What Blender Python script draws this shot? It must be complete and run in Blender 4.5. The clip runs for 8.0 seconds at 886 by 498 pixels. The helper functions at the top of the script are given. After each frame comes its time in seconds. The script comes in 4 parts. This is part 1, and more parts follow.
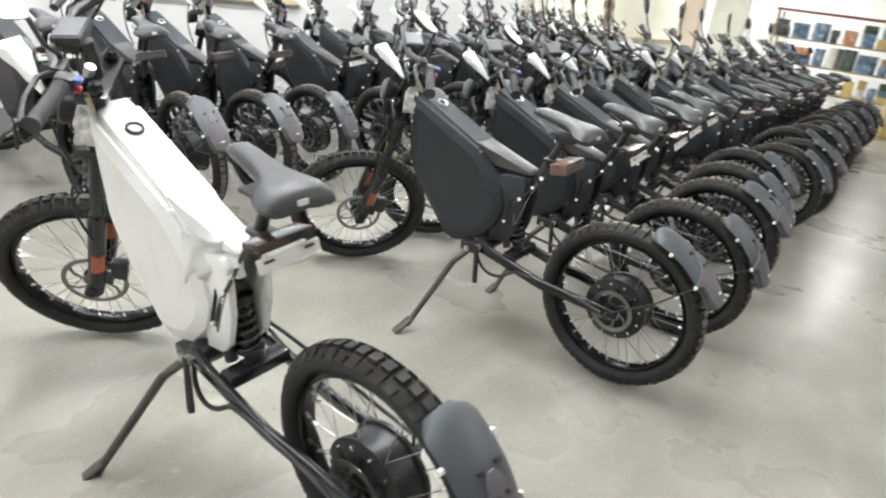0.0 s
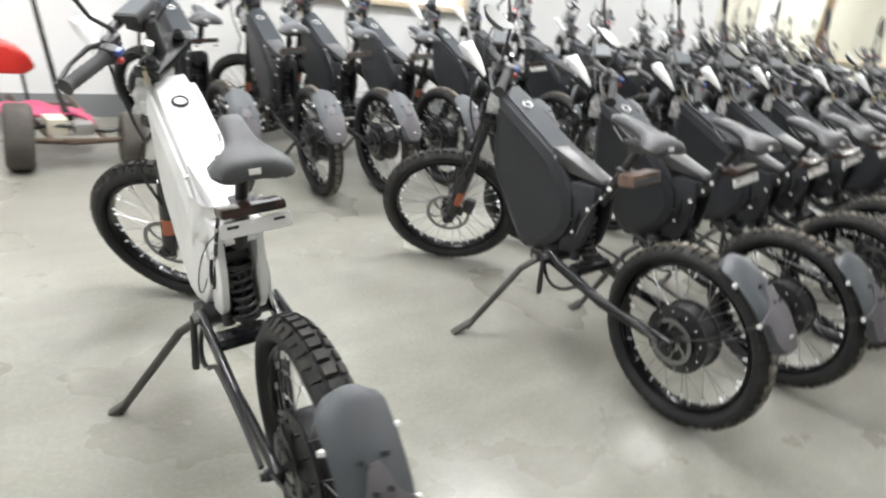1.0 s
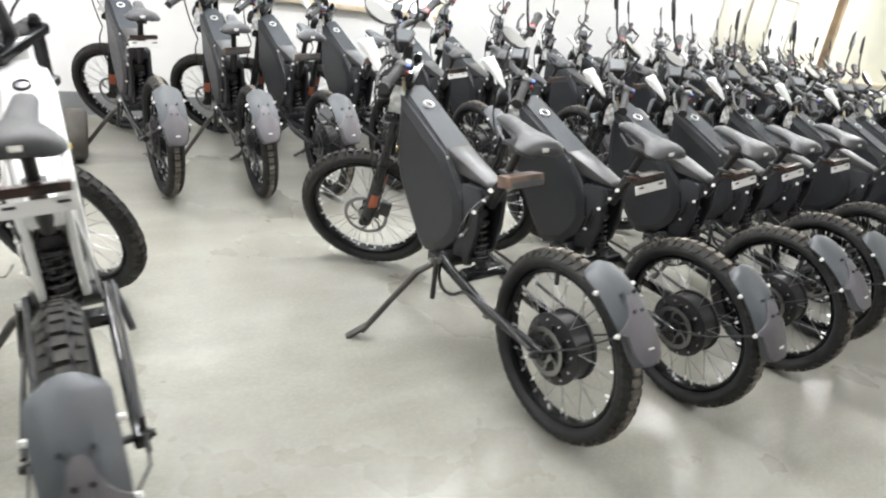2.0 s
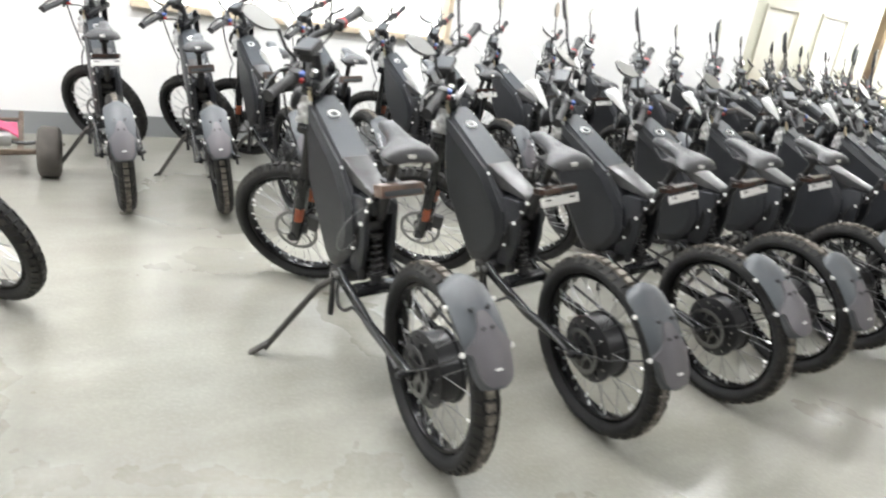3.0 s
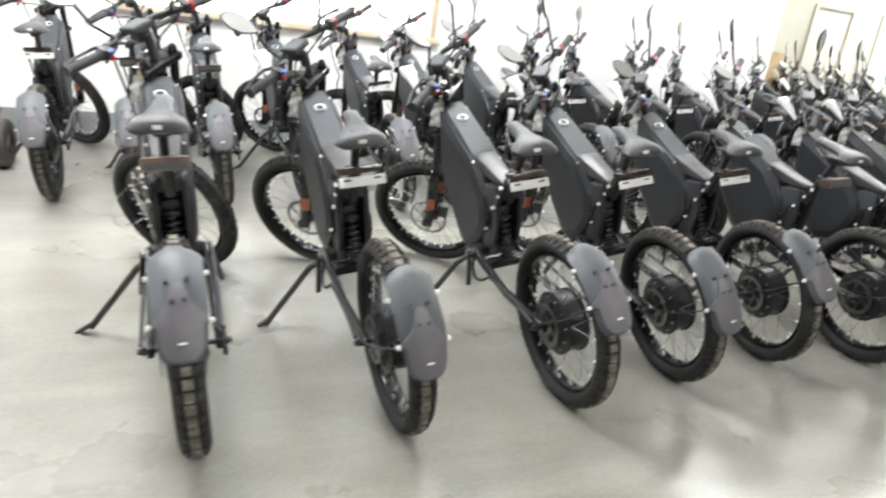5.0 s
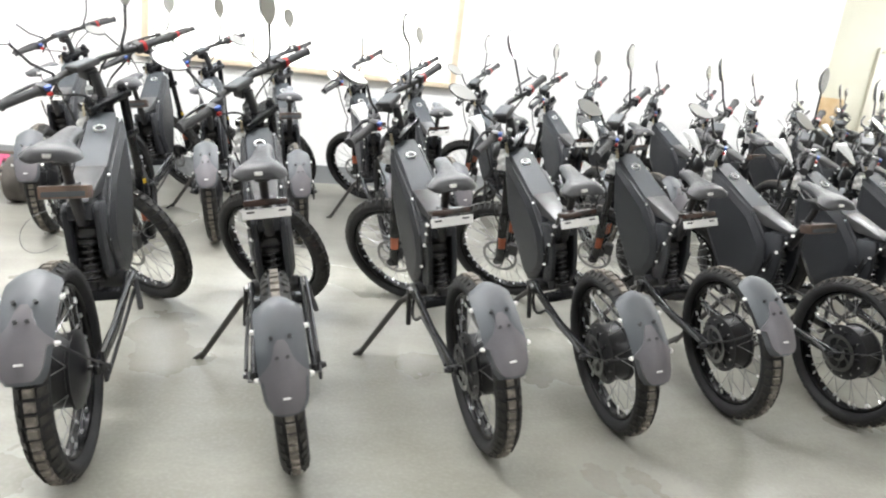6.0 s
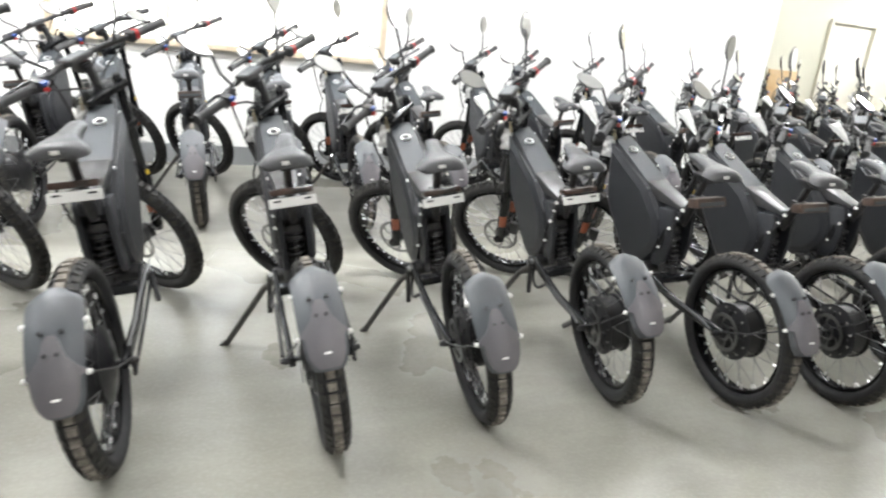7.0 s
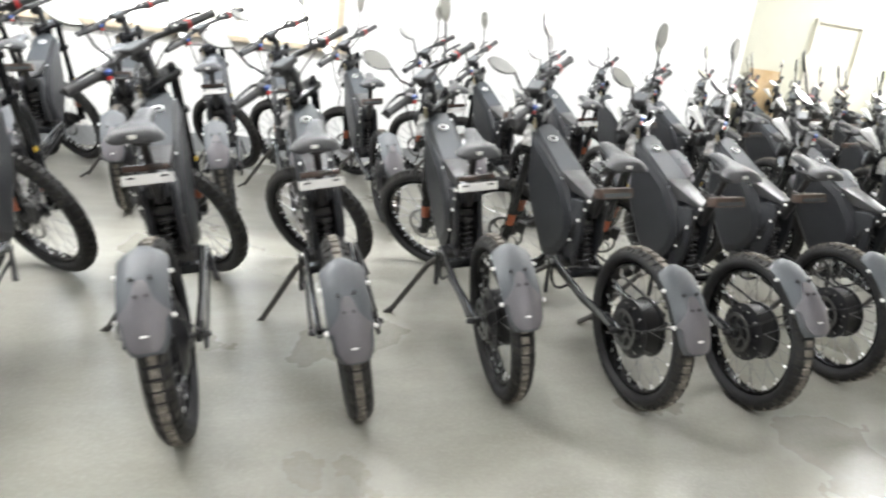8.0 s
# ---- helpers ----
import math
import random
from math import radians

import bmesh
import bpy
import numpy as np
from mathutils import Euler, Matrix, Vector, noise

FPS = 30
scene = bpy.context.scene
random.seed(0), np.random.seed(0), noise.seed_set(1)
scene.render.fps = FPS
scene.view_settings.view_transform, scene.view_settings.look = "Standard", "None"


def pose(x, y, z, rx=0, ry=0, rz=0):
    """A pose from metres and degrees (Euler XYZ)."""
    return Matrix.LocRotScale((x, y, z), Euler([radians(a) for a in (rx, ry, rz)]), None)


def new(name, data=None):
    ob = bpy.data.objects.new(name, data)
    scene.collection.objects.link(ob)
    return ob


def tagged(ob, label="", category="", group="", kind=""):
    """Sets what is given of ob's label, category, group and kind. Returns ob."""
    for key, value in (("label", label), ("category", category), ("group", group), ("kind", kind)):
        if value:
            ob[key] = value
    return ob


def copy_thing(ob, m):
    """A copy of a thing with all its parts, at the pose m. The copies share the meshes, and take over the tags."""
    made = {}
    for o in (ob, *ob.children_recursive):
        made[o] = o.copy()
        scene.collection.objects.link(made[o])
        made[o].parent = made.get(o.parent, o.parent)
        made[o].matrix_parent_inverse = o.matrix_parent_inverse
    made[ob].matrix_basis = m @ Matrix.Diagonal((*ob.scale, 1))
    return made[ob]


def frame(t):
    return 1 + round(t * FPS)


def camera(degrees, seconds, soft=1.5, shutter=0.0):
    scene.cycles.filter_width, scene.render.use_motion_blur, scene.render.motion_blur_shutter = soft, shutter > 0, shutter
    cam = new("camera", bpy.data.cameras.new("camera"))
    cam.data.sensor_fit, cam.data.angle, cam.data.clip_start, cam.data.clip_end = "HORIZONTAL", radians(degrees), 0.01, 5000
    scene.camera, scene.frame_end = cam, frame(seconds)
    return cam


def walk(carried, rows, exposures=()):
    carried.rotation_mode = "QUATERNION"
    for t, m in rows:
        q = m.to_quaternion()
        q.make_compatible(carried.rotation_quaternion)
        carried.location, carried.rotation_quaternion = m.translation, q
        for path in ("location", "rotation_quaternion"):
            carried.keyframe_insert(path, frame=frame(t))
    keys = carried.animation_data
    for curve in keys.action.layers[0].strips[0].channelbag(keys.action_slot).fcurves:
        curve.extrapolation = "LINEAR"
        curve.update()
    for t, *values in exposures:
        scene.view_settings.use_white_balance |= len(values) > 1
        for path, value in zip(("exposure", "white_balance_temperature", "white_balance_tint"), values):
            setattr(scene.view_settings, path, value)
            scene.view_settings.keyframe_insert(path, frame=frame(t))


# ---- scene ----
ROWS = [
    (0.0, -0.020, -0.075, 1.289, 69.44, -7.81, -55.45),
    (0.3, 0.114, -0.157, 1.276, 69.28, -8.32, -51.94),
    (0.5, 0.168, -0.211, 1.280, 68.86, -8.78, -50.04),
    (0.8, 0.262, -0.290, 1.257, 67.37, -6.88, -44.05),
    (1.0, 0.324, -0.403, 1.285, 68.38, -8.41, -38.50),
    (1.2, 0.398, -0.479, 1.292, 69.25, -10.85, -36.57),
    (1.5, 0.500, -0.582, 1.306, 69.76, -9.70, -37.44),
    (1.7, 0.585, -0.609, 1.301, 68.75, -9.75, -37.17),
    (2.8, 1.197, -0.838, 1.285, 71.21, -8.72, -31.06),
    (3.0, 1.275, -0.893, 1.298, 70.61, -8.36, -30.94),
    (3.2, 1.339, -0.962, 1.328, 69.74, -7.53, -31.41),
    (3.5, 1.498, -0.952, 1.274, 71.21, -8.65, -31.69),
    (3.8, 1.640, -1.020, 1.335, 70.54, -7.93, -32.47),
    (4.0, 1.730, -1.024, 1.299, 71.66, -7.03, -30.98),
    (4.2, 1.819, -1.134, 1.319, 72.44, -7.81, -27.21),
    (4.5, 1.937, -1.185, 1.295, 70.88, -9.46, -23.56),
    (4.8, 2.067, -1.268, 1.316, 70.14, -7.41, -22.98),
    (5.0, 2.134, -1.265, 1.300, 70.71, -7.48, -24.07),
    (5.2, 2.230, -1.259, 1.268, 72.52, -8.61, -24.02),
    (6.3, 2.811, -1.457, 1.329, 73.55, -5.54, -15.99),
    (6.5, 2.893, -1.454, 1.330, 72.74, -4.29, -16.72),
    (6.8, 3.058, -1.438, 1.314, 72.39, -4.99, -17.82),
    (7.0, 3.169, -1.420, 1.323, 72.47, -6.25, -19.12),
    (7.2, 3.232, -1.424, 1.344, 71.90, -4.48, -20.16),
    (7.5, 3.383, -1.394, 1.309, 73.31, -4.96, -19.11),
    (7.8, 3.535, -1.467, 1.325, 71.54, -7.84, -17.17),
    (8.0, 3.629, -1.465, 1.302, 72.20, -7.38, -18.31),
]
cam = camera(64.91, 8.0, soft=2.1, shutter=0.55)
walk(cam, [(t, pose(x, y, z, rx, ry, rz)) for t, x, y, z, rx, ry, rz in ROWS],
     exposures=[(0.0, 0.02), (0.5, 0.16), (1.0, -0.04), (1.5, 0.06), (3.0, 0.22), (4.5, 0.32), (6.3, 0.42), (7.5, 0.49), (8.0, 0.5)])

# ---- world and light ----
world = bpy.data.worlds.new("sky")
scene.world = world
world.use_nodes = True
wn = world.node_tree
sky = wn.nodes.new("ShaderNodeTexSky")
sky.sky_type, sky.sun_disc = "NISHITA", False
sky.sun_elevation, sky.sun_rotation = radians(48), radians(20)
wn.links.new(sky.outputs["Color"], wn.nodes["Background"].inputs["Color"])
wn.nodes["Background"].inputs["Strength"].default_value = 0.12


def area_lamp(name, m, sx, sy, power, colour):
    data = bpy.data.lights.new(name, "AREA")
    data.shape, data.size, data.size_y, data.energy, data.color = "RECTANGLE", sx, sy, power, colour
    ob = new(name, data)
    ob.matrix_world = m
    return ob


# ---- materials ----
def material(name, colour, rough=0.5, metal=0.0, vary=0.15, scale=6.0, bump=0.0, bump_scale=60.0, spec=0.5, coat=0.0,
             second=None, second_scale=2.0, random_tint=0.0, blend=(0.42, 0.68)):
    """A Principled surface with noise in its colour at two scales, varied gloss and fine relief."""
    m = bpy.data.materials.new(name)
    m.use_nodes = True
    nt = m.node_tree
    n, l = nt.nodes, nt.links
    b = n["Principled BSDF"]
    b.inputs["Metallic"].default_value = metal
    b.inputs["Specular IOR Level"].default_value = spec
    b.inputs["Coat Weight"].default_value = coat
    co = n.new("ShaderNodeTexCoord")
    a = n.new("ShaderNodeTexNoise")
    a.inputs["Scale"].default_value, a.inputs["Detail"].default_value = scale, 5.0
    l.new(co.outputs["Object"], a.inputs["Vector"])
    ramp = n.new("ShaderNodeMapRange")
    ramp.inputs["To Min"].default_value, ramp.inputs["To Max"].default_value = 1 - vary, 1 + vary
    l.new(a.outputs["Fac"], ramp.inputs["Value"])
    base = n.new("ShaderNodeMix")
    base.data_type = "RGBA"
    base.inputs["A"].default_value = (*colour, 1)
    base.inputs["B"].default_value = (*(second or colour), 1)
    big = n.new("ShaderNodeTexNoise")
    big.inputs["Scale"].default_value, big.inputs["Detail"].default_value = second_scale, 6.0
    l.new(co.outputs["Object"], big.inputs["Vector"])
    bm_ = n.new("ShaderNodeMapRange")
    bm_.interpolation_type = "SMOOTHSTEP"
    bm_.inputs["From Min"].default_value, bm_.inputs["From Max"].default_value = blend
    l.new(big.outputs["Fac"], bm_.inputs["Value"])
    l.new(bm_.outputs["Result"], base.inputs["Factor"])
    mul = n.new("ShaderNodeMix")
    mul.data_type, mul.blend_type = "RGBA", "MULTIPLY"
    mul.inputs["Factor"].default_value = 1.0
    l.new(base.outputs["Result"], mul.inputs["A"])
    l.new(ramp.outputs["Result"], mul.inputs["B"])
    out = mul.outputs["Result"]
    if random_tint:
        info = n.new("ShaderNodeObjectInfo")
        r2 = n.new("ShaderNodeMapRange")
        r2.inputs["To Min"].default_value, r2.inputs["To Max"].default_value = 1 - random_tint, 1 + random_tint
        l.new(info.outputs["Random"], r2.inputs["Value"])
        m2 = n.new("ShaderNodeMix")
        m2.data_type, m2.blend_type = "RGBA", "MULTIPLY"
        m2.inputs["Factor"].default_value = 1.0
        l.new(out, m2.inputs["A"])
        l.new(r2.outputs["Result"], m2.inputs["B"])
        out = m2.outputs["Result"]
    l.new(out, b.inputs["Base Color"])
    rr = n.new("ShaderNodeMapRange")
    rr.inputs["To Min"].default_value, rr.inputs["To Max"].default_value = max(rough - 0.1, 0.02), min(rough + 0.1, 1)
    l.new(big.outputs["Fac"], rr.inputs["Value"])
    l.new(rr.outputs["Result"], b.inputs["Roughness"])
    if bump:
        c = n.new("ShaderNodeTexNoise")
        c.inputs["Scale"].default_value, c.inputs["Detail"].default_value = bump_scale, 3.0
        l.new(co.outputs["Object"], c.inputs["Vector"])
        bp = n.new("ShaderNodeBump")
        bp.inputs["Strength"].default_value, bp.inputs["Distance"].default_value = bump, 0.004
        l.new(c.outputs["Fac"], bp.inputs["Height"])
        l.new(bp.outputs["Normal"], b.inputs["Normal"])
    return m


CASE = material("satin_black_powder_coat", (0.0205, 0.022, 0.0262), 0.44, vary=0.15, bump=0.25, bump_scale=900, second=(0.027, 0.0288, 0.0335), spec=0.4)
TOPCOAT = material("matt_black_panel", (0.039, 0.0455, 0.0535), 0.52, vary=0.12, bump=0.2, bump_scale=700, second=(0.06, 0.064, 0.068), second_scale=5)
TAIL = material("brushed_grey_plate", (0.085, 0.085, 0.088), 0.36, metal=0.3, vary=0.2, scale=14, second=(0.05, 0.047, 0.045), second_scale=9, bump=0.1, bump_scale=300)
WHITE_FILM = material("white_protective_film", (0.83, 0.83, 0.82), 0.35, vary=0.03, bump=0.9, bump_scale=22, second=(0.76, 0.76, 0.75), second_scale=8)
GLOSS = material("gloss_black_paint", (0.014, 0.0145, 0.0165), 0.2, vary=0.1, second=(0.014, 0.014, 0.016))
STEEL_BLACK = material("black_steel", (0.025, 0.025, 0.0275), 0.36, metal=0.0, vary=0.2, bump=0.15, second=(0.03, 0.029, 0.027), second_scale=18)
SPRING = material("gloss_black_spring", (0.06, 0.06, 0.066), 0.16, metal=0.7, vary=0.1, coat=0.8)
WORN = material("worn_grey_steel", (0.055, 0.052, 0.048), 0.42, vary=0.3, scale=18, second=(0.1, 0.094, 0.086), second_scale=14, bump=0.2, bump_scale=120)
RUBBER = material("tyre_rubber", (0.019, 0.0193, 0.0205), 0.65, vary=0.25, bump=0.3, bump_scale=250, second=(0.027, 0.0265, 0.027), second_scale=14, spec=0.35)
TREAD = material("dusty_tread_rubber", (0.022, 0.0215, 0.02), 0.6, vary=0.3, scale=40, second=(0.05, 0.046, 0.041), second_scale=22, bump=0.4, bump_scale=300, spec=0.3)
TREAD_CROWN = material("tan_dusty_crown", (0.15, 0.136, 0.118), 0.8, vary=0.3, scale=60, second=(0.28, 0.25, 0.218), second_scale=30, bump=0.3, bump_scale=300, spec=0.2)
RIM = material("black_anodised_rim", (0.012, 0.012, 0.013), 0.22, metal=0.6, vary=0.1)
CHROME = material("bright_chrome", (0.85, 0.85, 0.85), 0.1, metal=1.0, vary=0.05)
SPOKE = material("steel_spoke", (0.32, 0.32, 0.33), 0.3, metal=1.0, vary=0.1)
ALLOY = material("brushed_alloy", (0.5, 0.5, 0.5), 0.35, metal=1.0, vary=0.15, bump=0.1)
FENDER = material("grey_black_plastic", (0.072, 0.08, 0.089), 0.44, vary=0.14, second=(0.09, 0.092, 0.099), second_scale=5, bump=0.15, bump_scale=500)
FENDER_LOW = material("mauve_grey_plastic", (0.112, 0.106, 0.116), 0.46, vary=0.12, second=(0.138, 0.126, 0.134), second_scale=6, bump=0.15, bump_scale=500)
NICKEL = material("bright_nickel", (0.9, 0.9, 0.9), 0.36, metal=1.0, vary=0.05)
SADDLE = material("black_saddle_vinyl", (0.046, 0.047, 0.051), 0.33, vary=0.2, bump=0.3, bump_scale=420, second=(0.066, 0.066, 0.07), second_scale=12)
GRIP = material("rubber_grip", (0.05, 0.05, 0.052), 0.65, vary=0.2, bump=0.6, bump_scale=260)
PLASTIC = material("black_plastic", (0.028, 0.028, 0.03), 0.38, vary=0.15)
ORANGE = material("orange_fork_decal", (0.42, 0.11, 0.05), 0.35, vary=0.1)
RED = material("red_plastic", (0.5, 0.03, 0.03), 0.3, vary=0.1)
BLUE = material("blue_switch_plastic", (0.05, 0.1, 0.35), 0.35, vary=0.1)
YELLOW = material("yellow_decal", (0.75, 0.5, 0.03), 0.4, vary=0.08)
CARD = material("brown_smoked_lamp", (0.17, 0.105, 0.078), 0.35, vary=0.25, second=(0.09, 0.058, 0.045), second_scale=20)
LAMP_DARK = material("dark_smoked_lamp", (0.055, 0.03, 0.024), 0.2, vary=0.25, second=(0.022, 0.015, 0.013), second_scale=20)
LAMP_DULL = material("dull_brown_lamp", (0.095, 0.064, 0.051), 0.35, vary=0.25, second=(0.055, 0.04, 0.034), second_scale=20)
PLATE = material("white_plate_plastic", (0.8, 0.79, 0.77), 0.35, vary=0.05)
SCREEN = material("grey_display_glass", (0.07, 0.078, 0.085), 0.5, vary=0.1)
MIRROR = material("mirror_glass", (0.97, 0.97, 0.97), 0.03, metal=1.0, vary=0.01)
BRASS = material("brass_key", (0.6, 0.52, 0.38), 0.3, metal=1.0, vary=0.1)
POUCH = material("white_plastic_pouch", (0.72, 0.72, 0.71), 0.22, vary=0.12, scale=30, second=(0.45, 0.44, 0.43), second_scale=24)
WRAP = material("white_wrapping_paper", (0.86, 0.86, 0.85), 0.55, vary=0.05, bump=0.5, bump_scale=60)
CABLE = material("black_cable", (0.012, 0.012, 0.012), 0.45, vary=0.1)
MOTOR = material("motor_black_cast", (0.015, 0.015, 0.0168), 0.34, metal=0.2, vary=0.2, bump=0.15, bump_scale=200)


def floor_material():
    """Polished concrete: broad mottling, fine grain, pale streaks painted as reflections and a few dark stains."""
    m = material("polished_concrete", (0.3, 0.294, 0.252), 0.29, vary=0.24, scale=3.2, second=(0.23, 0.227, 0.194), second_scale=1.1, bump=0.04, bump_scale=35, spec=0.42, blend=(0.28, 0.74))
    n, l = m.node_tree.nodes, m.node_tree.links
    b = n["Principled BSDF"]
    src = b.inputs["Base Color"].links[0].from_socket
    co = n.new("ShaderNodeTexCoord")

    def layer(src, rot, size, scale, lo, hi, colour, amount):
        mp = n.new("ShaderNodeMapping")
        mp.inputs["Rotation"].default_value, mp.inputs["Scale"].default_value = (0, 0, radians(rot)), size
        l.new(co.outputs["Object"], mp.inputs["Vector"])
        t = n.new("ShaderNodeTexNoise")
        t.inputs["Scale"].default_value, t.inputs["Detail"].default_value, t.inputs["Roughness"].default_value = scale, 2.5, 0.45
        l.new(mp.outputs["Vector"], t.inputs["Vector"])
        r = n.new("ShaderNodeMapRange")
        r.interpolation_type = "SMOOTHSTEP"
        r.inputs["From Min"].default_value, r.inputs["From Max"].default_value, r.inputs["To Max"].default_value = lo - 0.14, hi + 0.14, amount
        l.new(t.outputs["Fac"], r.inputs["Value"])
        mx = n.new("ShaderNodeMix")
        mx.data_type = "RGBA"
        l.new(r.outputs["Result"], mx.inputs["Factor"])
        l.new(src, mx.inputs["A"])
        mx.inputs["B"].default_value = (*colour, 1)
        return mx.outputs["Result"]
    src = layer(src, 62, (1.0, 1.8, 1.0), 1.9, 0.55, 0.74, (0.41, 0.412, 0.378), 0.36)
    src = layer(src, -35, (1.0, 1.6, 1.0), 3.4, 0.55, 0.74, (0.4, 0.402, 0.37), 0.4)
    src = layer(src, 30, (1.0, 1.4, 1.0), 1.8, 0.54, 0.7, (0.18, 0.17, 0.14), 0.7)
    # thin crossing streaks: bright floor reflections put into the colour
    src = layer(src, 28, (0.9, 6.0, 1.0), 1.7, 0.56, 0.76, (0.5, 0.495, 0.455), 0.13)
    src = layer(src, -52, (0.8, 5.0, 1.0), 1.9, 0.56, 0.76, (0.5, 0.495, 0.455), 0.17)
    # brownish worn patches
    src = layer(src, 12, (0.7, 1.0, 1.0), 0.55, 0.52, 0.7, (0.2, 0.186, 0.15), 0.7)
    src = layer(src, 0, (1.0, 1.0, 1.0), 7.0, 0.6, 0.8, (0.22, 0.21, 0.19), 0.3)
    # fine grain of the aggregate
    src = layer(src, 0, (1.0, 1.0, 1.0), 34.0, 0.42, 0.66, (0.19, 0.186, 0.162), 0.22)
    src = layer(src, 20, (1.0, 1.0, 1.0), 75.0, 0.5, 0.7, (0.42, 0.415, 0.375), 0.25)
    l.new(src, b.inputs["Base Color"])
    return m


FLOOR = floor_material()
WALL = material("white_wall_paint", (0.9, 0.9, 0.89), 0.65, vary=0.02, bump=0.1, bump_scale=90, second=(0.87, 0.865, 0.84), second_scale=0.6)
DIMWALL = material("reflection_dimming_grey", (0.36, 0.36, 0.35), 0.65, vary=0.05, second=(0.32, 0.32, 0.31), second_scale=0.7)
BEIGE = material("cream_wall_paint", (0.68, 0.675, 0.57), 0.6, vary=0.04, second=(0.63, 0.625, 0.52), second_scale=0.8, bump=0.1, bump_scale=90)
CEIL = material("white_ceiling_paint", (0.88, 0.88, 0.87), 0.8, vary=0.03)
WOOD = material("varnished_pale_wood", (0.74, 0.63, 0.48), 0.45, vary=0.12, scale=9, second=(0.68, 0.56, 0.41), second_scale=7)
SAGE = material("grey_green_column_paint", (0.46, 0.47, 0.4), 0.6, vary=0.08, second=(0.4, 0.41, 0.35), second_scale=1.2)
TANPAINT = material("tan_column_paint", (0.5, 0.43, 0.34), 0.6, vary=0.08, second=(0.44, 0.37, 0.29), second_scale=1.2)
BROWN = material("brown_painted_steel", (0.4, 0.29, 0.18), 0.5, vary=0.15, second=(0.22, 0.15, 0.1), second_scale=4)

KART_RED = material("red_enamel", (0.55, 0.03, 0.02), 0.3, vary=0.12, second=(0.4, 0.025, 0.02), second_scale=6)
RUST = material("rusty_steel", (0.15, 0.11, 0.08), 0.7, vary=0.35, scale=14, second=(0.08, 0.055, 0.04), second_scale=9, bump=0.4, bump_scale=90)
PINK = material("pink_cloth", (0.55, 0.1, 0.19), 0.8, vary=0.2, bump=0.6, bump_scale=40)
CREAM = material("cream_plastic", (0.6, 0.56, 0.45), 0.5, vary=0.15)
OLD_TYRE = material("worn_grey_tyre", (0.07, 0.062, 0.055), 0.85, vary=0.25, bump=0.5, bump_scale=70, second=(0.1, 0.09, 0.08), second_scale=8)
DISC = material("brake_disc_steel", (0.24, 0.24, 0.24), 0.3, metal=1.0, vary=0.1)
BOARD = material("tan_card_board", (0.62, 0.47, 0.28), 0.7, vary=0.1, second=(0.5, 0.32, 0.15))
PACK_BLUE = material("blue_printed_card", (0.1, 0.19, 0.3), 0.4, vary=0.4, scale=12, second=(0.4, 0.43, 0.46), second_scale=9, random_tint=0.3)
PACK_ORANGE = material("orange_printed_card", (0.42, 0.17, 0.08), 0.45, vary=0.4, scale=12, second=(0.5, 0.42, 0.34), second_scale=9, random_tint=0.3)
PACK_WHITE = material("white_card", (0.68, 0.67, 0.63), 0.5, vary=0.15, scale=14, second=(0.5, 0.48, 0.44), second_scale=10, random_tint=0.25)
PACK_DARK = material("dark_green_card", (0.05, 0.075, 0.06), 0.5, vary=0.3, scale=12, second=(0.12, 0.13, 0.11), second_scale=9, random_tint=0.4)
PACK_YELLOW = material("yellow_card", (0.6, 0.45, 0.17), 0.5, vary=0.2, random_tint=0.2)
SKIRT = material("blue_grey_skirting_paint", (0.27, 0.28, 0.285), 0.5, vary=0.1, second=(0.22, 0.228, 0.235), second_scale=1.5)
RAIL = material("red_brown_rail", (0.17, 0.05, 0.04), 0.45, vary=0.15)
DOORPAINT = material("cream_door_paint", (0.74, 0.72, 0.63), 0.45, vary=0.05)
FRAMEGREY = material("grey_frame_paint", (0.67, 0.65, 0.56), 0.5, vary=0.1)


def glass_material(name):
    m = bpy.data.materials.new(name)
    m.use_nodes = True
    b = m.node_tree.nodes["Principled BSDF"]
    b.inputs["Base Color"].default_value = (0.95, 0.97, 0.97, 1)
    b.inputs["Transmission Weight"].default_value, b.inputs["Roughness"].default_value, b.inputs["IOR"].default_value = 1.0, 0.02, 1.45
    return m


def glow_material(name, colour, strength):
    m = bpy.data.materials.new(name)
    m.use_nodes = True
    b = m.node_tree.nodes["Principled BSDF"]
    b.inputs["Emission Color"].default_value, b.inputs["Emission Strength"].default_value = (*colour, 1), strength
    return m


GLASS = glass_material("window_glass")
# emission of the tube battens, which are added to light the hall
GLOW = glow_material("added_tube_emission", (1.0, 0.99, 0.96), 12.0)
TUBE_POWER, UPLIGHT_POWER, WINDOW_POWER = 69.0, 50.0, 40.0

# ---- mesh helpers ----
def part(name, bm, mat, parent=None, label="", smooth=None):
    """Links a bmesh as one mesh object; smooth: angle in degrees below which edges are smooth."""
    me = bpy.data.meshes.new(name)
    bmesh.ops.recalc_face_normals(bm, faces=bm.faces)
    if smooth is not None:
        for f_ in bm.faces:
            f_.smooth = True
        for e in bm.edges:
            if len(e.link_faces) == 2 and e.calc_face_angle(0) > radians(smooth):
                e.smooth = False
    bm.to_mesh(me)
    bm.free()
    me.materials.append(mat)
    ob = new(name, me)
    if parent is not None:
        ob.parent = parent
    if label:
        ob["label"] = label
    return ob


